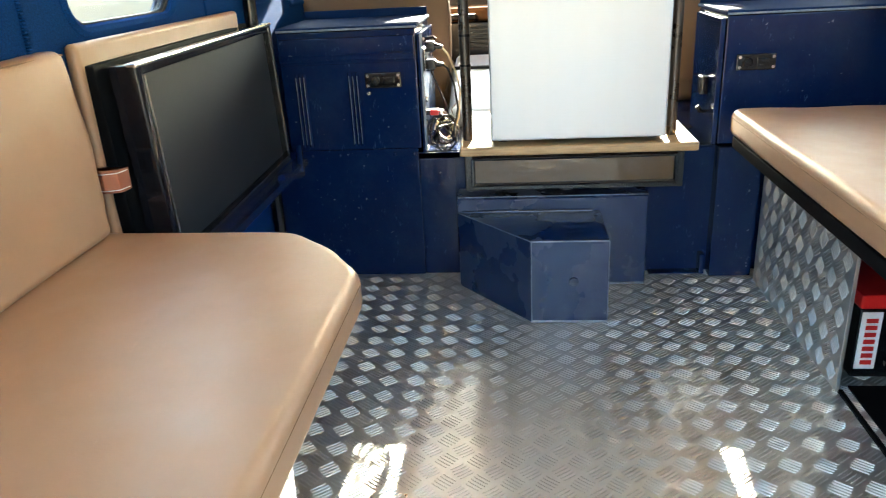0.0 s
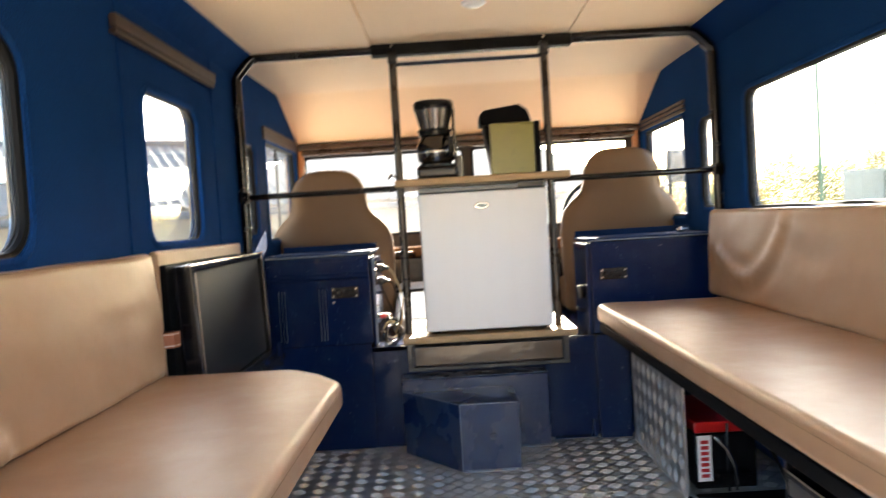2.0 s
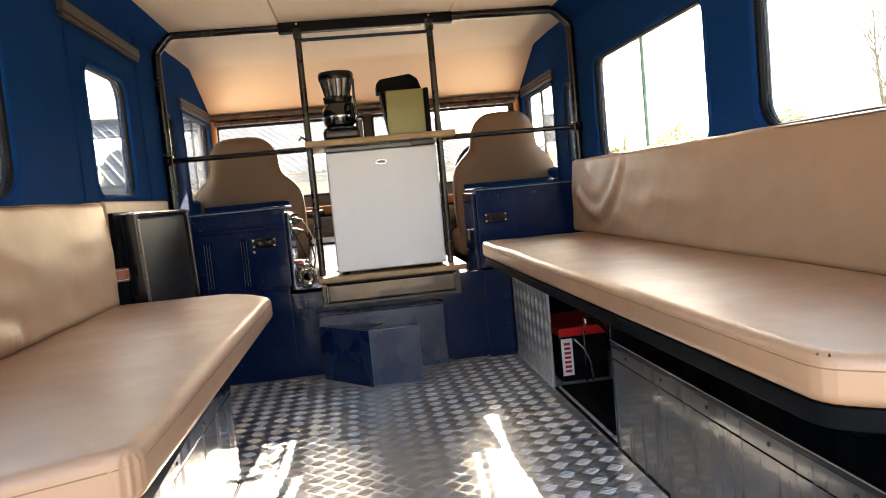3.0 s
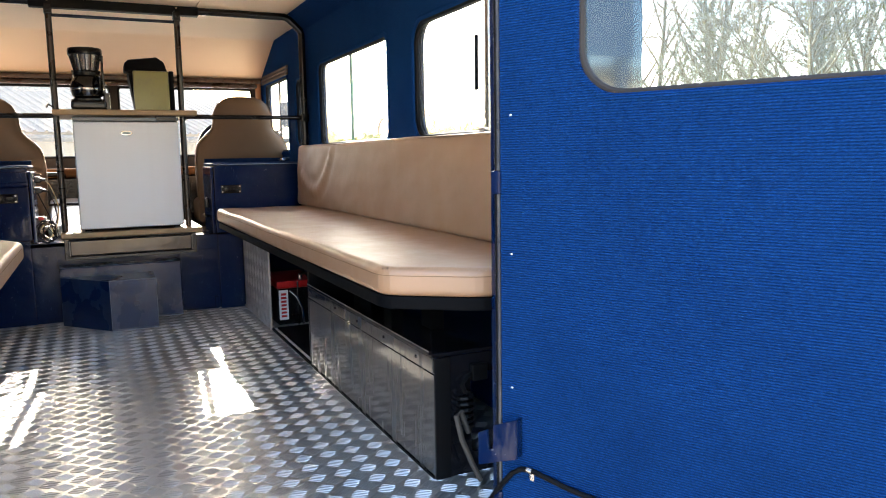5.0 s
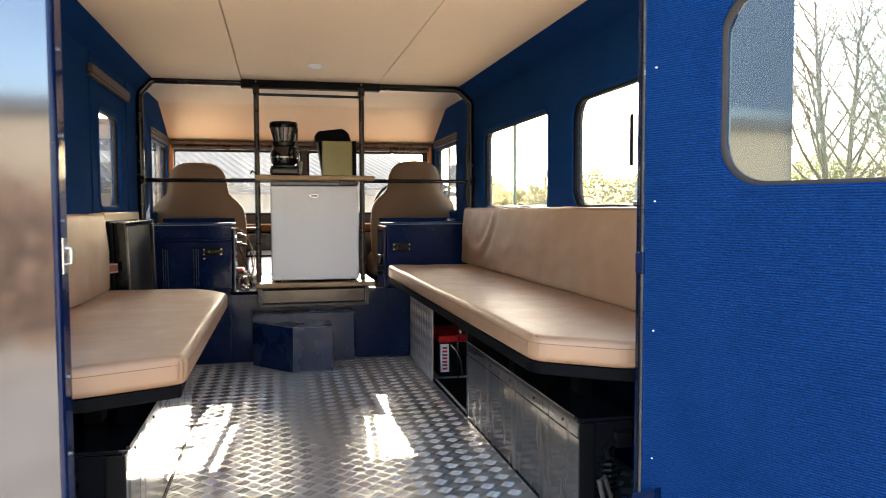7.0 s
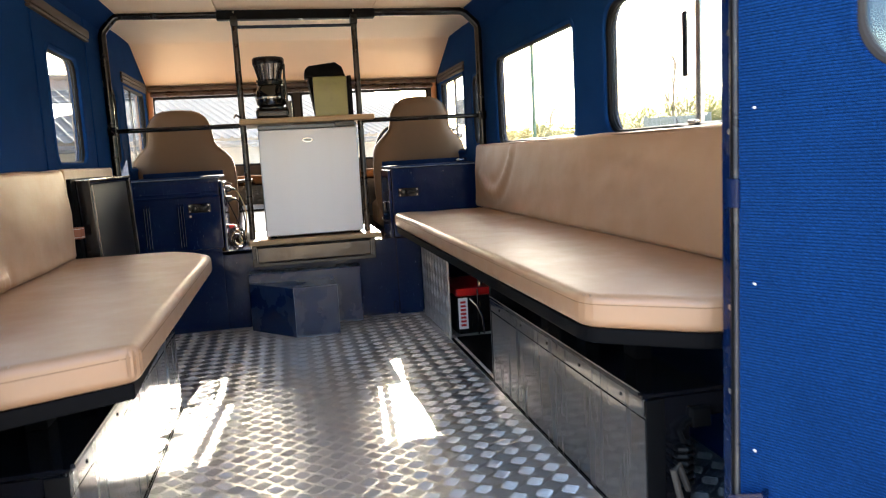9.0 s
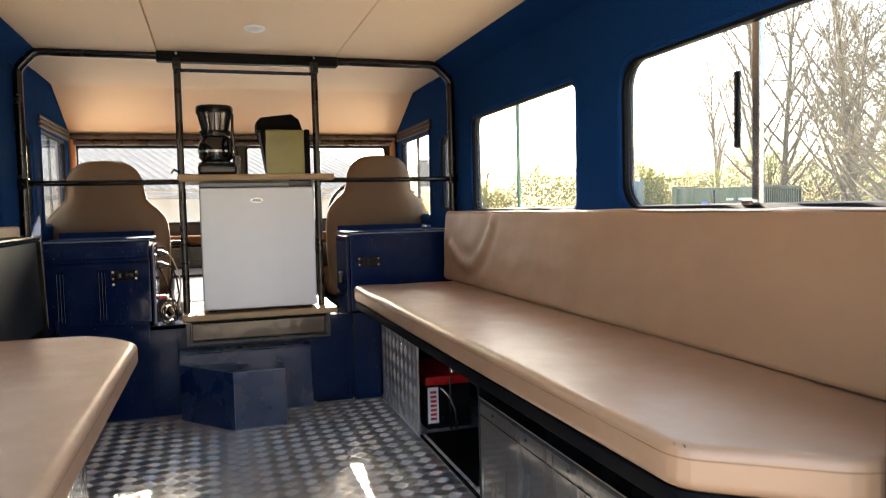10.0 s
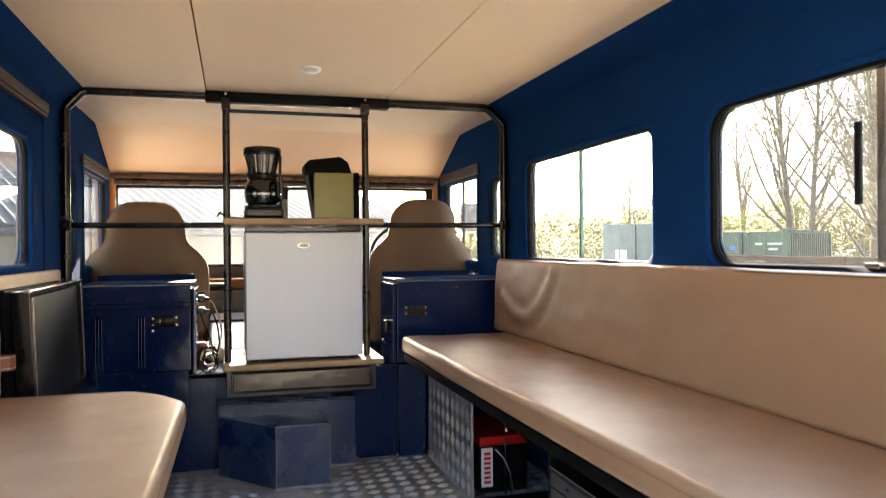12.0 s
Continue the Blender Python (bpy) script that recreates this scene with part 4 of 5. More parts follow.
# ---- steel lockers behind the cab seats ----
LIDPAINT = make_plain("dull_dark_blue_paint", (0.008, 0.025, 0.08), 0.8, vary=0.5, spec=0.05)


def seat_locker(x0, x1, y0, y1, z0, z1, label):
    k = thing("seat_back_locker", ((x0 + x1) / 2, (y0 + y1) / 2, z0), label, "locker", "lockers behind the seats")
    part("body", B(x0, x1, y0, y1, z0, z1, 0.005), BLUE, k)
    part("lid", B(x0 - 0.004, x1 + 0.006, y0 - 0.004, y1 + 0.01, z1 + 0.001, z1 + 0.012, 0.004), LIDPAINT, k)
    # the lid edge's faint highlight, drawn as a pale tube
    part("lid_rim", tube([(x0, y0 - 0.004, z1 + 0.004), (x1 + 0.003, y0 - 0.004, z1 + 0.004)], 0.003, 6), WORN, k, "pale line painting the highlight on the lid edge")
    part("back_flange", B(x0, x1, y1, y1 + 0.006, z1, z1 + 0.035, 0.002), LIDPAINT, k)
    return k


def latch(x, z, y, parent):
    p = part("latch", B(x - 0.05, x + 0.05, y - 0.006, y, z - 0.021, z + 0.021, 0.003), BLACKPAINT, parent, "flush black latch plate")
    part("latch_bar", (B(x + 0.002, x + 0.032, y - 0.009, y - 0.006, z - 0.009, z + 0.009, 0.002)), TUBE, p)
    part("knob", lathe([(0.013, 0), (0.013, 0.003), (0.010, 0.006), (0.002, 0.0065)], 18), TUBE, p).matrix_local = axes((1, 0, 0), (0, 0, 1), (0, -1, 0), (x - 0.022, y - 0.006, z))
    for a in (-0.042, 0.042):
        for b in (-0.013, 0.013):
            part("screw", tube([(x + a, y - 0.009, z + b), (x + a, y - 0.005, z + b)], 0.0042, 8), CHROME, p)
    return p


LY = 0.155
ll = seat_locker(-0.798, -0.420, LY, 0.46, 0.390, 0.716, "dark blue steel locker with pressed ribs and black latch")
part("fascia", B(-0.795, -0.423, LY - 0.012, LY - 0.001, 0.630, 0.70, 0.004), BLUE, ll)
for x in (-0.745, -0.597):
    # pale lines for the wear on the ribs and, painted in, their highlights
    part("rib_wear_glint", merge(*[tube([(x + d, LY - 0.0092, 0.41), (x + d, LY - 0.0092, 0.598)], 0.0007, 4) for d in (-0.011, 0.0, 0.011)]), WORN, ll)
    part("pressed_rib", merge(*[tube([(x + d, LY - 0.004, 0.402), (x + d, LY - 0.004, 0.606)], 0.0048, 6) for d in (-0.011, 0.0, 0.011)]), BLUE, ll)
for z in (0.655, 0.639):
    part("pressed_rib", tube([(-0.792, LY - 0.012, z), (-0.424, LY - 0.012, z)], 0.0045, 6), BLUE, ll)
latch(-0.515, 0.583, LY - 0.001, ll)
part("rivet", tube([(-0.557, LY - 0.006, 0.548), (-0.557, LY, 0.548)], 0.005, 8), CHROME, ll)
part("side_sheet", B(-0.417, -0.405, LY - 0.004, 0.44, 0.378, 0.700, 0.002), BLUE, ll)
part("side_edge", tube([(-0.406, LY - 0.005, 0.385), (-0.406, LY - 0.005, 0.698)], 0.0035, 6), WORN, ll, "corner edge worn to bare metal")
for z in (0.44, 0.52, 0.68):
    part("side_bolt", tube([(-0.404, 0.185, z), (-0.399, 0.185, z)], 0.007, 8), CHROME, ll)
lr = seat_locker(0.384, 0.842, LY, 0.46, 0.378, 0.712, "dark blue steel locker with black latch behind the driver seat")
latch(0.464, 0.594, LY - 0.001, lr)
part("side_sheet", B(0.368, 0.381, LY - 0.002, 0.42, 0.378, 0.705, 0.002), BLUE, lr)
part("hook", tube([(0.365, 0.2, 0.46), (0.345, 0.2, 0.46), (0.335, 0.2, 0.475)], 0.006, 8), TUBE, lr)
part("knob", merge(lathe([(0.01, 0), (0.014, 0.008), (0.006, 0.02)], 12, (0.76, 0.30, 0.724)), tube([(0.74, 0.30, 0.735), (0.79, 0.30, 0.735)], 0.005, 6)), CHROME, lr)

# ---- folded seat against the west wall ----
fs = thing("folding_seat", (-0.78, -0.40, 0.42), "folded-up side seat with charcoal panel in black metal frame", "folding seat")
tilt = Matrix.Translation((-0.772, -0.692, 0.405)) @ Matrix.Rotation(radians(1.2), 4, "Z") @ Matrix.Rotation(radians(-2), 4, "Y")
part("panel", B(-0.014, -0.004, 0.02, 0.755, 0.0, 0.325, 0.003, m=tilt), GREYPANEL, fs)
part("panel_frame", merge(B(-0.036, 0.012, 0.0, 0.022, -0.02, 0.345, 0.004, m=tilt), B(-0.036, 0.012, 0.753, 0.775, -0.02, 0.345, 0.004, m=tilt), B(-0.036, 0.012, 0.0225, 0.7525, 0.325, 0.345, 0.004, m=tilt), B(-0.036, 0.012, 0.0225, 0.7525, -0.02, -0.001, 0.004, m=tilt)), BLACKPAINT, fs, "black gloss frame with worn top edge")
part("edge_trim", merge(B(-0.006, 0.014, 0.0, 0.775, 0.338, 0.347, 0.003, m=tilt), tube([tilt @ Vector((0.012, 0.024, 0.02)), tilt @ Vector((0.012, 0.024, 0.325))], 0.003, 6), tube([tilt @ Vector((0.012, 0.752, 0.0)), tilt @ Vector((0.012, 0.752, 0.335))], 0.003, 6)), CHROME, fs, "bare metal edge along the top")
part("board", B(-0.062, -0.038, -0.035, 0.74, 0.0, 0.352, 0.004, m=tilt), DARKBOARD, fs)
part("pad", B(-0.859, -0.836, -0.742, -0.012, 0.40, 0.790, 0.010, 4), LEATHER, fs, "beige leatherette pad")
part("support_bar", merge(B(-0.775, -0.735, -0.65, 0.10, 0.365, 0.385, 0.004), tube([(-0.752, 0.08, 0.42), (-0.735, 0.02, 0.36), (-0.745, -0.12, 0.39)], 0.010, 8)), BLUE, fs)
band = [(-0.852, -0.745), (-0.843, -0.765), (-0.822, -0.772), (-0.800, -0.764), (-0.794, -0.742)]
strap = part("strap", prism(band + [(x, y + 0.005) for x, y in band[::-1]], 0.556, 0.594, 0.0015), TAN, fs, "tan leather strap with stitching")
part("stitching", merge(*[tube([(x, y - 0.0008, z) for x, y in band], 0.0008, 4) for z in (0.561, 0.589)]), WHITE, strap)

# ---- cab seats ----
def cab_seat(x, y, zt, label):
    s = thing("cab_seat", (x, y, 0.37), label, "seat", "cab seats")
    prof = [(0.42, 0.235, 0.07), (0.50, 0.255, 0.075), (0.60, 0.262, 0.075), (0.70, 0.265, 0.07), (0.765, 0.26, 0.065), (0.80, 0.250, 0.062), (0.835, 0.222, 0.06), (0.862, 0.19, 0.058), (0.885, 0.172, 0.056), (0.92, 0.164, 0.056), (0.97, 0.160, 0.055), (1.015, 0.138, 0.05), (1.04, 0.108, 0.043), (1.056, 0.065, 0.03), (1.060, 0.02, 0.012)]
    bm = bmesh.new()
    rings = []
    n = 28
    for z, w, d in prof:
        yo = y + 0.10 - 0.20 * (z - 0.42)
        ring = []
        for j in range(n):
            a = 2 * math.pi * j / n
            c, sn = math.cos(a), math.sin(a)
            ring.append(bm.verts.new((x + w * math.copysign(abs(c) ** 0.55, c), yo + d * math.copysign(abs(sn) ** 0.7, sn), z + zt - 1.06)))
        rings.append(ring)
    for a, b in zip(rings, rings[1:]):
        for j in range(n):
            bm.faces.new((a[j], a[(j + 1) % n], b[(j + 1) % n], b[j]))
    bm.faces.new(rings[0][::-1])
    bm.faces.new(rings[-1])
    bmesh.ops.recalc_face_normals(bm, faces=bm.faces)
    part("backrest", bm, SEATCLOTH, s)
    for sx in (-1, 1):
        pts = [(x + sx * w * 0.985, y + 0.10 - 0.20 * (z - 0.42) - d * 0.45, z + zt - 1.06) for z, w, d in prof[:-1]]
        part("seam", tube(pts, 0.003, 5), PIPING, s)
    part("seat_cushion", B(x - 0.25, x + 0.25, y + 0.06, y + 0.40, 0.374, 0.52, 0.035, 4), SEATCLOTH, s)
    return s


cab_seat(-0.634, 0.70, 1.068, "tan vinyl high-back cab seat")
cab_seat(0.637, 0.72, 1.092, "tan vinyl high-back cab seat behind the steering wheel")

# ---- pale cover added between the seats to brighten the gaps by the fridge ----
COVER = make_plain("pale_grey_blue_paint", (0.50, 0.54, 0.58), 0.22, vary=0.3, scale=6)
tun = thing("bright_gap_cover", (0, 0.7, 0.372), "pale grey-blue cover added between the cab seats for the bright gap", "engine cover")
part("shell", prism([(0.48, 0.373), (0.96, 0.373), (0.97, 0.545), (0.80, 0.515), (0.50, 0.42)], -0.376, 0.12, 0.02, 3, m=axes((0, 1, 0), (0, 0, 1), (1, 0, 0), (0, 0, 0))), COVER, tun)
part("seam_strip", B(-0.378, 0.122, 0.792, 0.808, 0.511, 0.523, 0.003), RUBBER, tun)

# ---- cab front ----
m = axes((1, 0, 0), (0, 0, 1), (0, 1, 0), (0, 1.22, 0))
wsl, wsr = rrect(-0.835, -0.03, 0.765, 1.182, 0.02), rrect(0.012, 0.80, 0.765, 1.182, 0.02)
bm = sheet([(-0.86, -0.1), (0.86, -0.1), (0.86, 1.47), (-0.86, 1.47)], [wsl, wsr], 0.03, m)
bmesh.ops.recalc_face_normals(bm, faces=bm.faces)
front = solo("windscreen_frame", bm, DARKTRIM, "brown painted windscreen frame with centre post", "window frame", kind="structure")
for i, (a, b) in enumerate(((-0.835, -0.03), (0.012, 0.80))):
    w = thing("window_9" if i == 0 else "window_10", ((a + b) / 2, 1.235, 0.765), "flat split windscreen pane in black rubber", "window", kind="structure")
    p = part("pane", B(a, b, 1.233, 1.237, 0.765, 1.182, 0.0), SCREENGLASS, w)
    p.visible_shadow = False
    part("window_frame", tube([(x, 1.225, z) for x, z in rrect(a + 0.003, b - 0.003, 0.768, 1.179, 0.02)], 0.008, 6, True), RUBBER, w)
solo("header_rail", merge(B(-0.85, 0.85, 1.155, 1.215, 1.212, 1.240, 0.008), B(-0.85, 0.85, 1.175, 1.217, 1.184, 1.209, 0.006)), HEADERTRIM, "brown trimmed rail above the windscreen", "rail")
solo("windscreen_pillar", merge(tube([(-0.845, 1.19, 0.70), (-0.845, 1.19, 1.24)], 0.018, 10), tube([(0.835, 1.19, 0.70), (0.835, 1.19, 1.24)], 0.018, 10)), CABTRIM, "brown painted windscreen corner pillars", "pillar", kind="structure")
for sx in (-1, 1):
    solo("window_shade", merge(*[B(min(sx * 0.845, sx * 0.855), max(sx * 0.845, sx * 0.855), 0.47, 1.13, 1.20 + k * 0.018, 1.214 + k * 0.018, 0.003) for k in range(3)]), BROWN, "brown ribbed shade rail above the cab door window", "shade rail", "shade rails")
solo("wall_batten", merge(B(-0.858, -0.838, -0.86, -0.15, 1.302, 1.335, 0.005), B(-0.858, -0.842, -0.86, -0.15, 1.290, 1.300, 0.003)), BROWN, "dark brown batten along the wall above the window", "batten")
dash = thing("dashboard", (0, 1.1, 0.45), "black moulded dashboard below the windscreen", "dashboard")
part("top", B(-0.84, 0.84, 1.03, 1.218, 0.655, 0.705, 0.015, 3), DASHTOP, dash, "dashboard top, coloured brown to throw warm light on the lining")
part("fascia", B(-0.84, 0.84, 1.06, 1.215, 0.42, 0.653, 0.01), BLACKPLASTIC, dash)
part("vent", merge(*[B(-0.36, -0.26, 1.052, 1.06, 0.555 + k * 0.014, 0.562 + k * 0.014, 0.002) for k in range(6)]), BLACKPLASTIC, dash)
part("grab_rail", tube([(-0.75, 1.035, 0.665), (-0.75, 0.99, 0.675), (-0.30, 0.99, 0.675), (-0.30, 1.035, 0.665)], 0.012, 8), BLACKPLASTIC, dash)
sw = thing("steering_wheel", (0.62, 0.93, 0.80), "black steering wheel in front of the driver seat", "steering wheel")
sm = Matrix.Translation((0.62, 0.93, 0.80)) @ Matrix.Rotation(radians(58), 4, "X")
part("rim", tube([sm @ Vector((0.20 * math.cos(2 * math.pi * k / 40), 0.20 * math.sin(2 * math.pi * k / 40), 0)) for k in range(40)], 0.0095, 8, True), BLACKPLASTIC, sw)
for k in range(3):
    a = radians(90 + 120 * k)
    part("spoke", tube([sm @ Vector((0.03 * math.cos(a), 0.03 * math.sin(a), -0.03)), sm @ Vector((0.195 * math.cos(a), 0.195 * math.sin(a), 0))], 0.010, 6), BLACKPLASTIC, sw)
part("column", tube([sm @ Vector((0, 0, -0.02)), sm @ Vector((0, 0, -0.28))], 0.03, 10), BLACKPLASTIC, sw)
solo("gear_lever", merge(tube([(0.02, 0.98, -0.05), (0.03, 0.96, 0.3), (0.03, 0.93, 0.56)], 0.008, 8), lathe([(0.012, 0), (0.024, 0.02), (0.02, 0.045), (0.006, 0.05)], 14, (0.03, 0.93, 0.55))), BLACKPLASTIC, "black gear lever between the seats", "gear lever")
bon = thing("bonnet", (0, 2.0, 0.5), "dark blue vehicle bonnet and wings seen outside", "bonnet")
part("lid", prism([(-0.62, 1.27), (0.62, 1.27), (0.58, 2.35), (-0.58, 2.35)], 0.66, 0.70, 0.015), BLUE, bon)
part("wing", B(-0.90, -0.63, 1.27, 2.4, 0.0, 0.62, 0.03), BLUE, bon)
part("wing", B(0.63, 0.90, 1.27, 2.4, 0.0, 0.62, 0.03), BLUE, bon)
mir = thing("door_mirror", (1.0, 1.12, 0.95), "black exterior door mirror", "mirror")
part("arm", tube([(0.90, 1.15, 0.90), (0.97, 1.15, 0.93), (1.0, 1.13, 0.96)], 0.006, 6), BLACKPLASTIC, mir)
part("housing", B(0.96, 1.10, 1.10, 1.14, 0.94, 1.10, 0.02, 3), BLACKPLASTIC, mir)


# ---- loose cables by the fridge ----
def coil(cx, cy, cz, r, turns, seed, wire, mat, label, tail):
    rnd = random.Random(seed)
    pts = []
    for i in range(turns * 12):
        a = 2 * math.pi * i / 12
        q = r * (0.75 + 0.4 * rnd.random())
        pts.append((cx + q * math.cos(a) * 0.8, cy + 0.03 * math.sin(a * 0.7) + 0.02 * rnd.random(), cz + q * math.sin(a) + 0.004))
    pts += tail
    return solo("loose_cable", tube(pts, wire, 6), mat, label, "cable", "loose cables")


coil(-0.362, 0.19, 0.420, 0.050, 4, 3, 0.0026, BLACKPLASTIC, "coiled black cable lying beside the fridge", [(-0.35, 0.2, 0.50), (-0.38, 0.19, 0.58), (-0.40, 0.18, 0.64)])
coil(-0.352, 0.17, 0.415, 0.036, 3, 5, 0.0020, BLACKPLASTIC, "thin black wire tangled beside the fridge", [(-0.37, 0.18, 0.46), (-0.385, 0.18, 0.47)])
coil(-0.345, 0.21, 0.415, 0.040, 2, 9, 0.0015, CHROME, "bare silver wire tangled beside the fridge", [(-0.34, 0.24, 0.48), (-0.32, 0.26, 0.5)])
# this coil is cream to draw the highlights of the black cable
coil(-0.365, 0.25, 0.415, 0.034, 2, 12, 0.0022, CREAM, "cream coil painting the highlights on the black cable", [(-0.36, 0.26, 0.47)])
cp = thing("cable_connector", (-0.385, 0.17, 0.47), "red and black cable connector beside the fridge", "connector")
part("housing", B(-0.392, -0.368, 0.155, 0.18, 0.481, 0.497, 0.003), RED, cp)
part("shell", B(-0.412, -0.393, 0.157, 0.178, 0.482, 0.496, 0.002), BLACKPLASTIC, cp)
part("pins", merge(B(-0.367, -0.356, 0.155, 0.165, 0.483, 0.494, 0.002), B(-0.367, -0.356, 0.17, 0.18, 0.483, 0.494, 0.002)), CHROME, cp)
so = thing("power_socket", (-0.398, 0.20, 0.63), "metal power socket on the locker side with black lead", "socket")
part("plate", B(-0.404, -0.398, 0.165, 0.245, 0.60, 0.66, 0.003), CHROME, so)
for z in (0.663, 0.616):
    part("plug", merge(B(-0.398, -0.372, 0.175, 0.205, z - 0.014, z + 0.014, 0.004), tube([(-0.374, 0.19, z), (-0.352, 0.19, z - 0.003)], [0.009, 0.005], 10)), BLACKPLASTIC, so, "black two-pin plug")
part("lead", tube([(-0.354, 0.19, 0.660), (-0.338, 0.192, 0.640), (-0.318, 0.198, 0.585), (-0.309, 0.20, 0.537), (-0.318, 0.21, 0.46), (-0.335, 0.21, 0.42)], 0.003, 6), CREAM, so, "cream lead")
part("lead", tube([(-0.353, 0.19, 0.613), (-0.340, 0.195, 0.600), (-0.325, 0.20, 0.555), (-0.318, 0.205, 0.49), (-0.335, 0.205, 0.415)], 0.003, 6), BLACKPLASTIC, so)
part("handle", tube([(-0.399, 0.18, 0.676), (-0.392, 0.18, 0.686), (-0.375, 0.18, 0.688), (-0.368, 0.18, 0.682)], 0.004, 6), BLACKPLASTIC, so)
solo("seat_side_switch", B(0.345, 0.366, 0.22, 0.26, 0.50, 0.55, 0.006), BLACKPLASTIC, "small black switch box beside the seat locker", "switch")

# ---- gear by the rear door ----
wire = thing("coiled_lead", (0.58, -2.19, 0.10), "grey coiled trailer lead with socket on the locker end", "cable")
part("coil", tube([(0.577 + 0.016 * math.cos(k * 0.9), -2.185 + 0.016 * math.sin(k * 0.9), 0.112 + k * 0.0020) for k in range(44)], 0.005, 6), RUBBER, wire)
part("lead", tube([(0.577, -2.185, 0.20), (0.570, -2.182, 0.222), (0.585, -2.178, 0.236), (0.605, -2.172, 0.240)], 0.006, 6), RUBBER, wire)
part("tail", tube([(0.577, -2.200, 0.112), (0.556, -2.205, 0.165), (0.541, -2.21, 0.160), (0.552, -2.215, 0.105), (0.575, -2.22, 0.045), (0.592, -2.23, 0.006)], 0.0065, 8), make_plain("worn_grey_sheath", (0.075, 0.062, 0.05), 0.6, vary=0.6, scale=60), wire)
part("socket", B(0.598, 0.64, -2.182, -2.156, 0.222, 0.262, 0.005), RUBBER, wire)
dc = thing("door_cable", (HX, HY, 0.0), "black door cable held by metal clips", "cable")
part("cable", tube([(0.532, -2.345, 0.0), (0.530, -2.375, 0.03)] + [DM @ Vector((u, v, -0.008)) for u, v in ((-0.006, 0.082), (0.029, 0.124), (0.048, 0.136), (0.068, 0.139), (0.108, 0.132), (0.147, 0.124), (0.225, 0.115), (0.34, 0.095), (0.55, 0.075), (0.80, 0.07))], 0.0052, 8), RUBBER, dc)
for u, v in ((0.068, 0.139), (0.225, 0.115)):
    part("clip", merge(tube([DM @ Vector((u - 0.005, v, -0.008)), DM @ Vector((u + 0.005, v - 0.001, -0.008))], 0.0072, 10), B(u - 0.004, u + 0.006, v - 0.024, v - 0.004, -0.004, -0.001, 0.002, m=DM), tube([DM @ Vector((u + 0.001, v - 0.018, -0.006)), DM @ Vector((u + 0.001, v - 0.018, 0.0))], 0.0028, 8)), CHROME, dc)
solo("small_box", B(-0.66, -0.60, -2.18, -2.165, 0.0, 0.14, 0.003), WHITE, "small white box standing at the locker end", "box", "boxes at the locker end")
solo("small_box", B(-0.575, -0.55, -2.18, -2.165, 0.0, 0.12, 0.003), WHITE, "small narrow white box standing at the locker end", "box", "boxes at the locker end")

# ---- outside ----
GZ = -0.78
GRAVEL = make_plain("yard_gravel", (0.50, 0.44, 0.36), 0.9, vary=0.6, scale=1.3, relief=0.4)
ROOFING = make_plain("grey_ribbed_sheet", (0.085, 0.09, 0.095), 0.8, 0.0, 0.4, 0.8, 0.1)
SHEDWALL = make_plain("buff_shed_wall", (0.27, 0.23, 0.17), 0.85, vary=0.4, scale=1.0)
CONTAINER = make_plain("green_container_paint", (0.055, 0.080, 0.042), 0.6, vary=0.5, scale=0.6)
CONTAINER2 = make_plain("grey_green_container_paint", (0.15, 0.17, 0.15), 0.6, vary=0.5, scale=0.6)
CONCRETE = make_plain("brown_stained_concrete", (0.055, 0.038, 0.026), 0.9, vary=0.8, scale=3, relief=0.6, spec=0.0)
MUD = make_plain("orange_mud", (0.085, 0.045, 0.022), 0.9)
FADED = make_plain("faded_white_paint", (0.30, 0.33, 0.28), 0.6)
BARK = make_plain("bare_bark", (0.12, 0.088, 0.048), 0.9, vary=0.5, scale=3)
HEDGELEAF = make_leaf("hedge_leaf", (0.075, 0.082, 0.022), (0.15, 0.158, 0.04))
LEAF = make_leaf("spring_leaf", (0.095, 0.09, 0.022), (0.18, 0.17, 0.04))

bm = bmesh.new()
bmesh.ops.create_grid(bm, x_segments=60, y_segments=60, size=400)
for v in bm.verts:
    d = max(abs(v.co.x), abs(v.co.y))
    v.co.z = GZ + (0.12 * noise.noise(v.co * 0.05) if d > 14 else 0)
solo("ground", bm, GRAVEL, "pale gravel and earth yard", "ground", kind="structure")


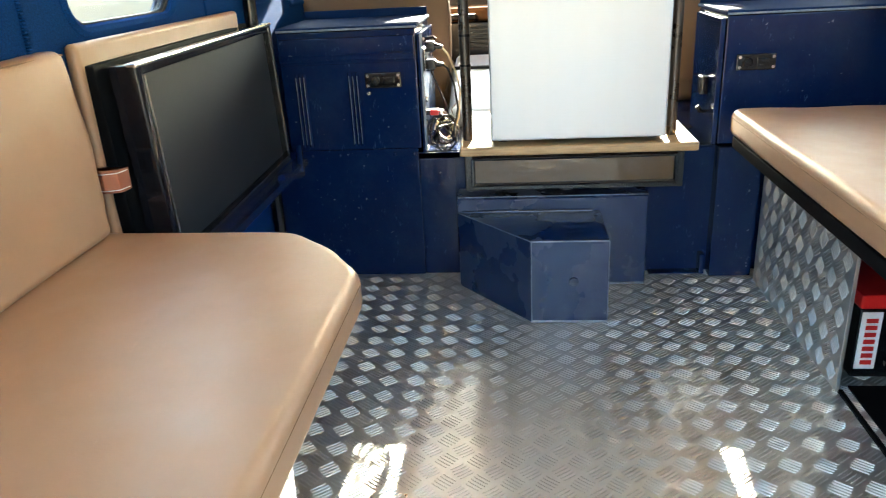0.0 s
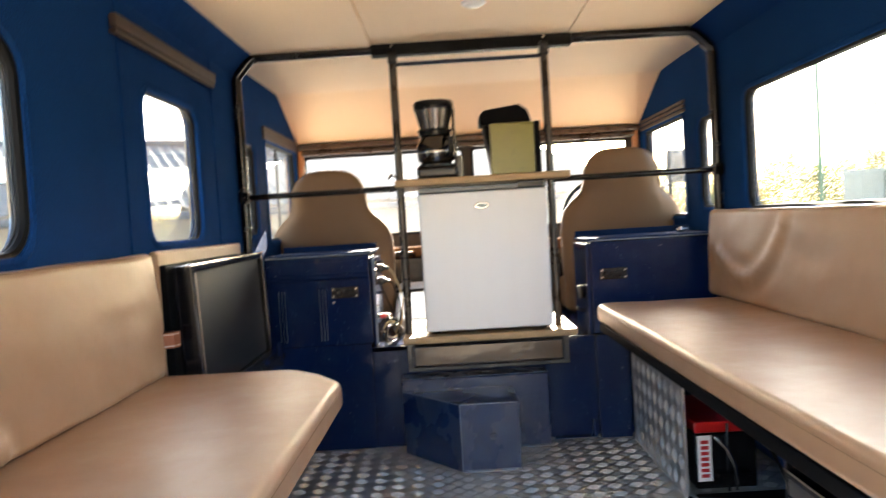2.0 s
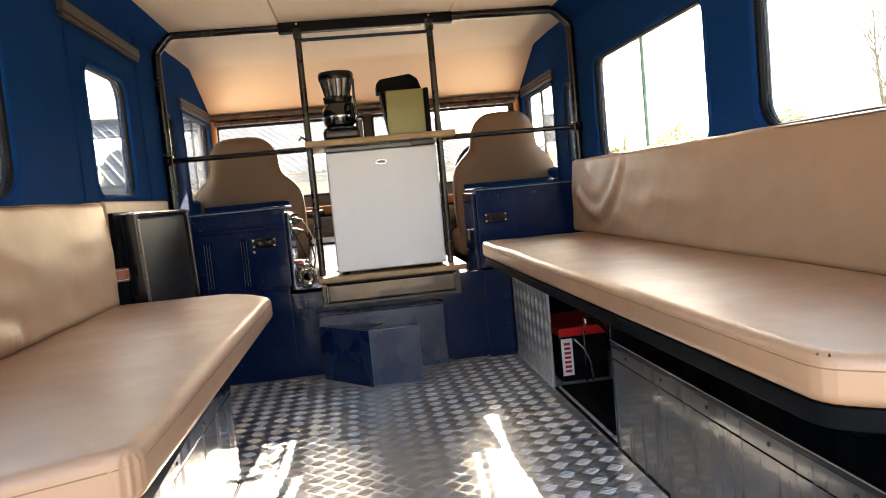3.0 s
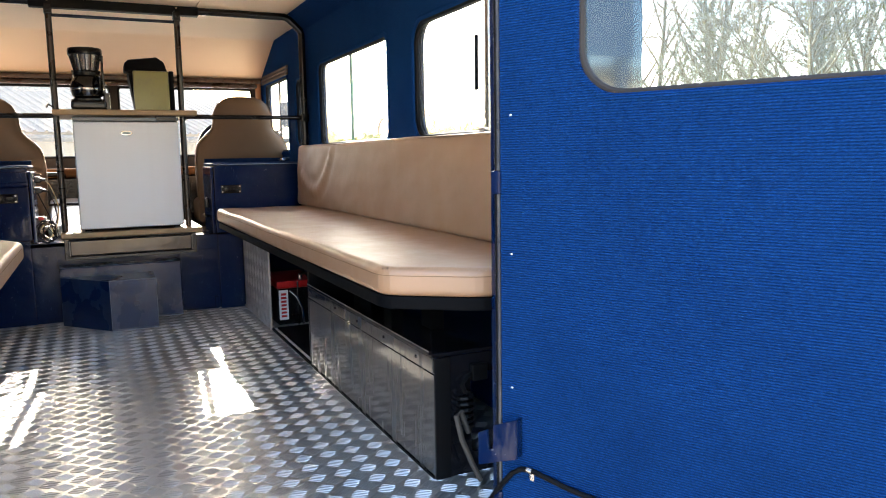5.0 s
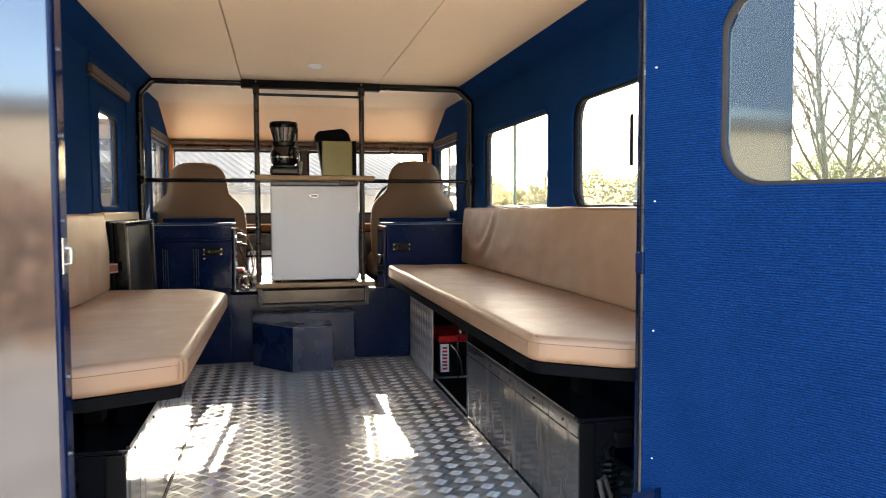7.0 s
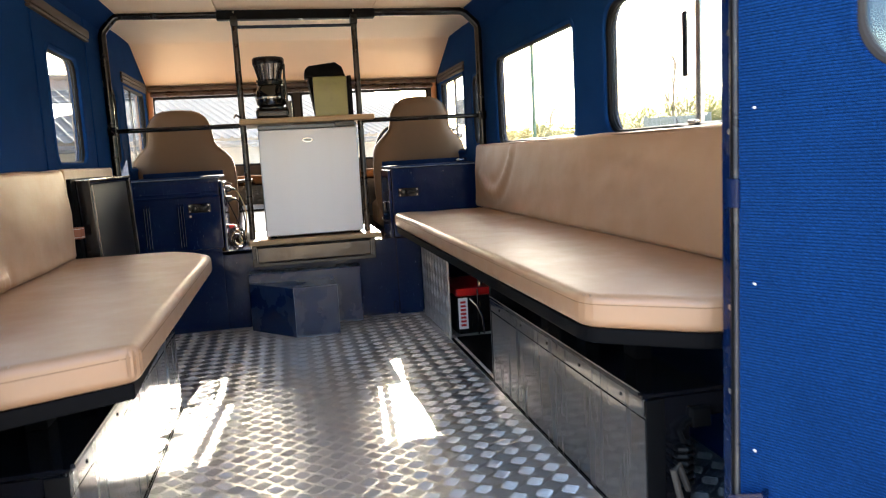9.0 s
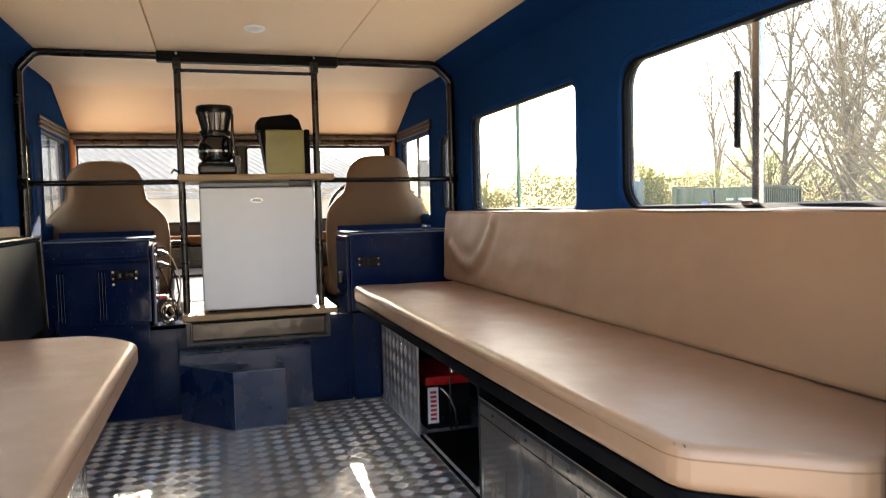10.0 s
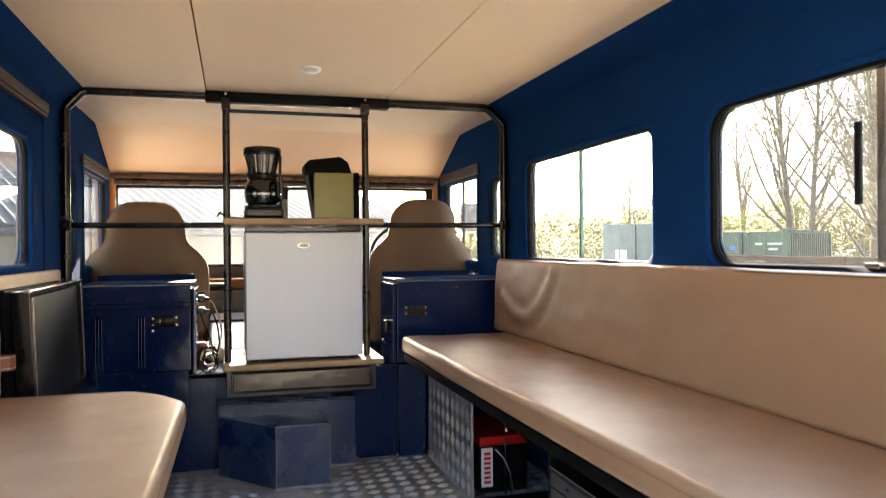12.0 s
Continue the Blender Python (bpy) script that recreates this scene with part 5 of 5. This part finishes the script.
def shed(center, yaw, length, eave, ridge, run):
    """A long low shed: walls and a corrugated single slope up to a ridge, and down behind it."""
    s = thing("shed", (center[0], center[1], GZ), "long low shed with grey ribbed sheet roof", "shed")
    m = Matrix.Translation((center[0], center[1], GZ)) @ Matrix.Rotation(yaw, 4, "Z")
    part("wall", merge(B(-length / 2, length / 2, 0.0, 0.15, 0, eave - 0.02, 0.01, m=m), B(-length / 2, length / 2, 2 * run - 0.15, 2 * run, 0, eave - 0.02, 0.01, m=m), B(-length / 2, -length / 2 + 0.15, 0.15, 2 * run - 0.15, 0, eave, 0.01, m=m), B(length / 2 - 0.15, length / 2, 0.15, 2 * run - 0.15, 0, eave, 0.01, m=m)), SHEDWALL, s)
    pitch, k = 0.16, 8
    n = int(length / pitch * k)
    verts, faces = [], []
    for i in range(n + 1):
        x = -length / 2 + i * pitch / k
        z = 0.034 * (1.0, 0.45, 0.0, 0.0, 0.0, 0.0, 0.0, 0.45)[i % k]
        for yy, zz in ((-0.25, eave - 0.25 * (ridge - eave) / run), (run, ridge), (2 * run + 0.2, eave)):
            verts.append(tuple(m @ Vector((x, yy, zz + z))))
    for i in range(n):
        for q in (0, 1):
            a = i * 3 + q
            faces.append((a, a + 3, a + 4, a + 1))
    me = bpy.data.meshes.new("roof")
    me.from_pydata(verts, [], faces)
    me.materials.append(ROOFING)
    smooth(me)
    ob = new("roof", me)
    ob.parent = s
    ob.matrix_parent_inverse = Matrix.Translation(-s.location)
    part("ridge_cap", tube([m @ Vector((-length / 2, run, ridge + 0.03)), m @ Vector((length / 2, run, ridge + 0.03))], 0.06, 8), ROOFING, s)
    part("rooflight", B(length * 0.02, length * 0.02 + 0.9, run * 0.35, run * 0.75, 0, 0.03, 0.0, m=m @ Matrix.Translation((0, 0, eave + 0.02)) @ Matrix.Rotation(math.atan2(ridge - eave, run), 4, "X")), WHITE, s, "pale translucent rooflight sheet")
    part("gutter", tube([m @ Vector((-length / 2, -0.3, eave - 0.18)), m @ Vector((length / 2, -0.3, eave - 0.18))], 0.05, 8), ROOFING, s)
    return s


az = radians(-29)
shed((10.0 * math.sin(az) - 1.6 * math.cos(az), -2.3 + 10.0 * math.cos(az) + 1.6 * math.sin(az)), -az, 21.5, 2.05, 3.15, 3.0)


def container(at, yaw, mat, label, doors, size=(1, 1)):
    c = thing("shipping_container", (at[0], at[1], GZ), label, "container", "shipping containers")
    m = Matrix.Translation((at[0], at[1], GZ)) @ Matrix.Rotation(yaw, 4, "Z") @ Matrix.Diagonal((size[0], 1, size[1], 1))
    part("body", B(-3.0, 3.0, -1.2, 1.2, 0.15, 2.5, 0.02, m=m), mat, c)
    part("frame", merge(*[B(x - 0.08, x + 0.08, y - 0.08, y + 0.08, 0, 2.58, 0.01, m=m) for x in (-3.0, 3.0) for y in (-1.2, 1.2)], *[B(-3.0, 3.0, y - 0.07, y + 0.07, z, z + 0.12, 0.01, m=m) for y in (-1.2, 1.2) for z in (0.05, 2.46)]), mat, c)
    for sy in (-1.22, 1.22):
        part("corrugation", merge(*[B(-2.8 + k * 0.28, -2.66 + k * 0.28, min(sy, sy * 1.03), max(sy, sy * 1.03), 0.2, 2.44, 0.01, m=m) for k in range(20)]), mat, c)
    for y in (-0.64, -0.11, 0.11, 0.64):
        part("lock_rod", tube([m @ Vector((-3.06, y, 0.2)), m @ Vector((-3.06, y, 2.4))], 0.025, 6), mat, c)
    part("door_split", B(-3.04, -3.02, -0.02, 0.02, 0.2, 2.4, 0.0, m=m), RUBBER, c)
    if doors:
        part("notice", B(-3.05, -3.035, 0.36, 0.80, 1.08, 1.46, 0.0, m=m), WHITE, c, "white notice on the doors")
    else:
        for y0, y1, z in ((-0.56, -0.35, 2.0), (-1.12, -0.70, 2.0), (-0.98, -0.73, 1.81)):
            part("marking", B(-3.032, -3.022, y0, y1, z, z + 0.09, 0.0, m=m), FADED, c, "pale marking bar")
        part("sticker", B(-3.032, -3.022, 0.22, 0.36, 1.84, 1.98, 0.0, m=m), make_plain("blue_sticker", (0.02, 0.10, 0.55), 0.4), c, "small blue sticker")
    return c


# unseen tall shed, added to keep western sky light off the east backrest
shed((-5.0, 0.5), radians(90), 7.0, 4.1, 5.0, 2.6)
container((16.6, 26.1), radians(62), CONTAINER2, "grey-green steel shipping container with closed doors", True)
container((16.87, 17.81), radians(36), CONTAINER, "dark green steel shipping container beyond the wall", False, (1, 0.806))

bwall = thing("yard_wall", (8.0, 0, GZ), "brown stained concrete retaining wall", "wall")
wm = Matrix.Translation((8.0, 9.0, GZ)) @ Matrix.Rotation(radians(-8), 4, "Z")
for k in range(4):
    part("panel", B(0.0, 0.22, -4.0 * k - 3.994, -4.0 * k, 0.0, 1.46, 0.008, 1, m=wm), CONCRETE, bwall, flat=True)
for k in range(4):
    part("mud_print", tube([wm @ Vector((0.0, -1.58 - 0.061 * i, 1.38 - 0.085 * k - 0.03 * (i % 2) - 0.006 * i * (k > 1))) for i in range(11)], 0.010, 5), MUD, bwall, "orange-brown zigzag mud print")


# ---- running gear that carries the body ----
gear = thing("running_gear", (0, 0, GZ), "black chassis rails and four road wheels under the body", "chassis")
for x in (-0.38, 0.38):
    part("chassis_rail", B(x - 0.04, x + 0.04, -2.35, 2.3, -0.20, -0.08, 0.006), RUBBER, gear)
for y in (-1.55, 1.75):
    part("axle", tube([(-0.66, y, GZ + 0.37), (0.66, y, GZ + 0.37)], 0.045, 10), RUBBER, gear)
    for x in (-0.72, 0.72):
        wm2 = axes((0, 1, 0), (0, 0, 1), (1, 0, 0), (x - 0.10, y, GZ + 0.37))
        wh = lathe([(0.24, 0.0), (0.33, 0.01), (0.365, 0.04), (0.37, 0.10), (0.365, 0.16), (0.33, 0.19), (0.24, 0.20)], 32)
        wh.transform(wm2)
        ob = part("wheel", wh, RUBBER, gear)
        rim = lathe([(0.235, -0.002), (0.22, 0.03), (0.10, 0.05), (0.10, 0.15), (0.22, 0.17), (0.235, 0.202)], 28)
        rim.transform(wm2)
        part("rim", rim, CHROME, ob)

# ---- low building behind the vehicle, and a canopy added to darken the bodywork's reflection ----
barn = thing("brick_outbuilding", (2.0, -24.0, GZ), "low buff brick outbuilding with dark roof edge", "outbuilding")
part("wall", B(-16, 20, -28.0, -24.0, GZ, GZ + 4.35, 0.02), SHEDWALL, barn)
part("roof", B(-16.4, 20.4, -28.4, -23.6, GZ + 4.35, GZ + 4.75, 0.03), ROOFING, barn)
CANOPYPAINT = make_plain("blue_grey_canopy_paint", (0.016, 0.055, 0.125), 0.5, vary=0.12, scale=0.4, relief=0.0)
can = thing("reflection_canopy", (6.0, -11.0, GZ), "blue-grey canopy on posts, added behind the vehicle for its dark reflection", "canopy")
part("fascia", prism([(-1.0, 3.3), (-1.0, 5.4), (13.0, 5.4), (13.0, 2.9)], 0, 0.12, 0.01, m=axes((1, 0, 0), (0, 0, 1), (0, -1, 0), (0, -11.0, GZ))), CANOPYPAINT, can)
for x in (-0.7, 3.4, 7.9, 12.6):
    part("post", B(x - 0.09, x + 0.09, -11.3, -11.13, GZ, GZ + 3.4, 0.01), CANOPYPAINT, can)

# ---- trees and hedge ----
def tree_meshes(seed, height, limbs, rise, low=0.14):
    """A bare tree: a leader with upright side limbs, branchlets and twigs, and a few opening leaves."""
    rnd = random.Random(seed)
    out = {"trunk": ([], []), "crown": ([], []), "young_leaves": ([], [])}

    def shoot(key, p, d, ln, r0, r1, n, steps, wander):
        verts, faces = out[key]
        pts, q, dd = [p.copy()], p.copy(), d.copy()
        for _ in range(steps):
            dd = (dd + Vector((rnd.gauss(0, wander), rnd.gauss(0, wander), rnd.gauss(0.07, wander)))).normalized()
            q = q + dd * (ln / steps)
            pts.append(q.copy())
        s0 = len(verts)
        for i, c in enumerate(pts):
            rr = r0 + (r1 - r0) * i / steps
            s, u = frame_of(c, c + dd)
            verts.extend(tuple(c + (s * math.cos(2 * math.pi * k / n) + u * math.sin(2 * math.pi * k / n)) * rr) for k in range(n))
        for i in range(steps):
            a = s0 + i * n
            faces.extend((a + k, a + (k + 1) % n, a + n + (k + 1) % n, a + n + k) for k in range(n))
        return pts

    def side(d, angle):
        ax = Vector((rnd.gauss(0, 1), rnd.gauss(0, 1), rnd.gauss(0, 0.3)))
        ax = (ax - d * ax.dot(d)).normalized()
        return (d * math.cos(angle) + ax * math.sin(angle)).normalized()

    def at(pts, t):
        k = min(len(pts) - 2, int(t * (len(pts) - 1)))
        f = t * (len(pts) - 1) - k
        return pts[k].lerp(pts[k + 1], f), (pts[k + 1] - pts[k]).normalized()

    def leaf(p):
        verts, faces = out["young_leaves"]
        a = Vector((rnd.gauss(0, 1), rnd.gauss(0, 1), rnd.gauss(0, 1))).normalized()
        b = a.orthogonal().normalized() * rnd.uniform(0.014, 0.03)
        a = a * rnd.uniform(0.03, 0.055)
        s = len(verts)
        verts.extend((tuple(p), tuple(p + a * 0.5 + b), tuple(p + a), tuple(p + a * 0.5 - b)))
        faces.append((s, s + 1, s + 2, s + 3))

    lead = shoot("trunk", Vector((0, 0, 0)), Vector((0, 0, 1)), height, height * 0.0150, 0.016, 7, 14, 0.035)
    for k in range(limbs):
        t = low + (0.94 - low) * (k + rnd.random()) / limbs
        p, d = at(lead, t)
        ln = height * (0.50 - 0.36 * t) * rnd.uniform(0.7, 1.2)
        r = height * 0.0068 * (1.05 - t) + 0.016
        b1 = shoot("trunk", p, side(d, radians(rnd.uniform(*rise))), ln, r, 0.014, 5, 6, 0.07)
        for _ in range(9):
            p2, d2 = at(b1, rnd.uniform(0.2, 0.97))
            b2 = shoot("crown", p2, side(d2, radians(rnd.uniform(25, 60))), ln * rnd.uniform(0.28, 0.5), 0.020, 0.012, 3, 4, 0.09)
            for _ in range(4):
                p3, d3 = at(b2, rnd.uniform(0.2, 0.97))
                b3 = shoot("crown", p3, side(d3, radians(rnd.uniform(30, 65))), ln * rnd.uniform(0.10, 0.24), 0.012, 0.009, 3, 3, 0.12)
                if rnd.random() < 0.55:
                    for _ in range(3):
                        leaf(at(b3, rnd.uniform(0.3, 0.99))[0])
    meshes = []
    for key in out:
        me = bpy.data.meshes.new(key)
        me.from_pydata(out[key][0], [], out[key][1])
        me.materials.append(LEAF if key == "young_leaves" else BARK)
        smooth(me)
        meshes.append(me)
    return meshes


def bare_tree(at, meshes, rot, size, label):
    t = thing("bare_tree", (0, 0, 0), label, "tree", "bare trees")
    for me in meshes:
        ob = new(me.name, me)
        ob.parent = t
    t.matrix_world = pose(*at, GZ, 0, 0, rot) @ Matrix.Diagonal((size, size, size, 1))
    return t


TALL = tree_meshes(11, 13.0, 26, (24, 48))
BUSHY = tree_meshes(23, 9.0, 30, (35, 70), 0.05)
SLIM = tree_meshes(31, 10.0, 20, (20, 45), 0.10)
for meshes, label, spots in (
        (TALL, "tall leafless tree with upright limbs and fine twigs", ((24.4, 25.5, 0, 1.0), (22.6, 22.4, 150, 0.85), (17.5, 6.5, 120, 0.95), (29.0, 19.0, 200, 0.9), (30.0, 36.0, 60, 0.8))),
        (BUSHY, "spreading leafless tree with dense brown twigs and first leaves", ((22.5, 14.5, 0, 0.95), (17.6, 12.8, 50, 0.9), (15.8, 8.8, 140, 0.85), (19.9, 9.7, 230, 0.95), (15.6, 5.3, 300, 0.8), (21.0, 17.5, 10, 0.9), (18.5, 2.5, 80, 0.9), (28.5, 29.5, 190, 0.6), (19.0, -2.5, 30, 1.0))),
        (SLIM, "slim leafless tree with thin upright branches", ((20.5, 11.0, 0, 1.0), (18.9, 15.2, 70, 0.95), (25.0, 21.5, 200, 0.95), (20.0, 6.0, 150, 0.9), (20.5, 33.5, 260, 0.62), (14.5, 36.0, 20, 0.5), (16.5, -0.5, 310, 0.9)))):
    for x, y, rot, size in spots:
        bare_tree((x, y), meshes, rot, size, label)


def hedge(at, length, yaw, height, seed, leaf=None, per_metre=7000, leaf_size=1.0, label="ragged yellow-green spring hedge behind the yard"):
    """A ragged row of leaf clumps on thin stems."""
    rnd = np.random.default_rng(seed)
    n = int(length * per_metre)
    c = np.stack([rnd.uniform(-length / 2, length / 2, n), rnd.normal(0, 1.0, n), np.zeros(n)], 1)
    top = height * (0.78 + 0.12 * np.sin(c[:, 0] * 0.9 + seed) + 0.07 * np.sin(c[:, 0] * 2.3 + 2 * seed) + 0.04 * np.sin(c[:, 0] * 6.1))
    c[:, 2] = top * (rnd.uniform(0.0, 1.0, n) ** 0.9 + rnd.normal(0, 0.07, n)).clip(0.0, 1.2)
    a = rnd.normal(0, 1, (n, 3))
    b = rnd.normal(0, 1, (n, 3))
    a /= np.linalg.norm(a, axis=1)[:, None]
    b = b - a * (a * b).sum(1)[:, None]
    b /= np.linalg.norm(b, axis=1)[:, None]
    s = leaf_size * rnd.uniform(0.024, 0.058, n)[:, None]
    v = np.concatenate([c + a * s, c + b * s * 0.6, c - a * s, c - b * s * 0.6], 0)
    me = bpy.data.meshes.new("hedge")
    me.from_pydata(v.tolist(), [], [(i, i + n, i + 2 * n, i + 3 * n) for i in range(n)])
    me.materials.append(leaf or HEDGELEAF)
    ob = new("hedge", me)
    ob.matrix_world = pose(at[0], at[1], GZ, 0, 0, math.degrees(yaw))
    return tagged(ob, label, "hedge", "hedges", "stuff")


hedge((15.6, 31.8), 13, radians(-26), 3.8, 1)
hedge((27.0, 28.0), 18, radians(-45), 4.6, 2)
hedge((21.5, 5.0), 12, radians(-70), 3.0, 3)
hedge((16.0, -3.0), 14, radians(-80), 2.2, 4)
BRAMBLE = make_leaf("dry_bramble", (0.46, 0.31, 0.20), (0.34, 0.22, 0.13))
hedge((-8.5, -12.0), 15, 0.0, 2.3, 5, BRAMBLE, 3500, 1.8, "dry brown bramble bank at the edge of the yard")
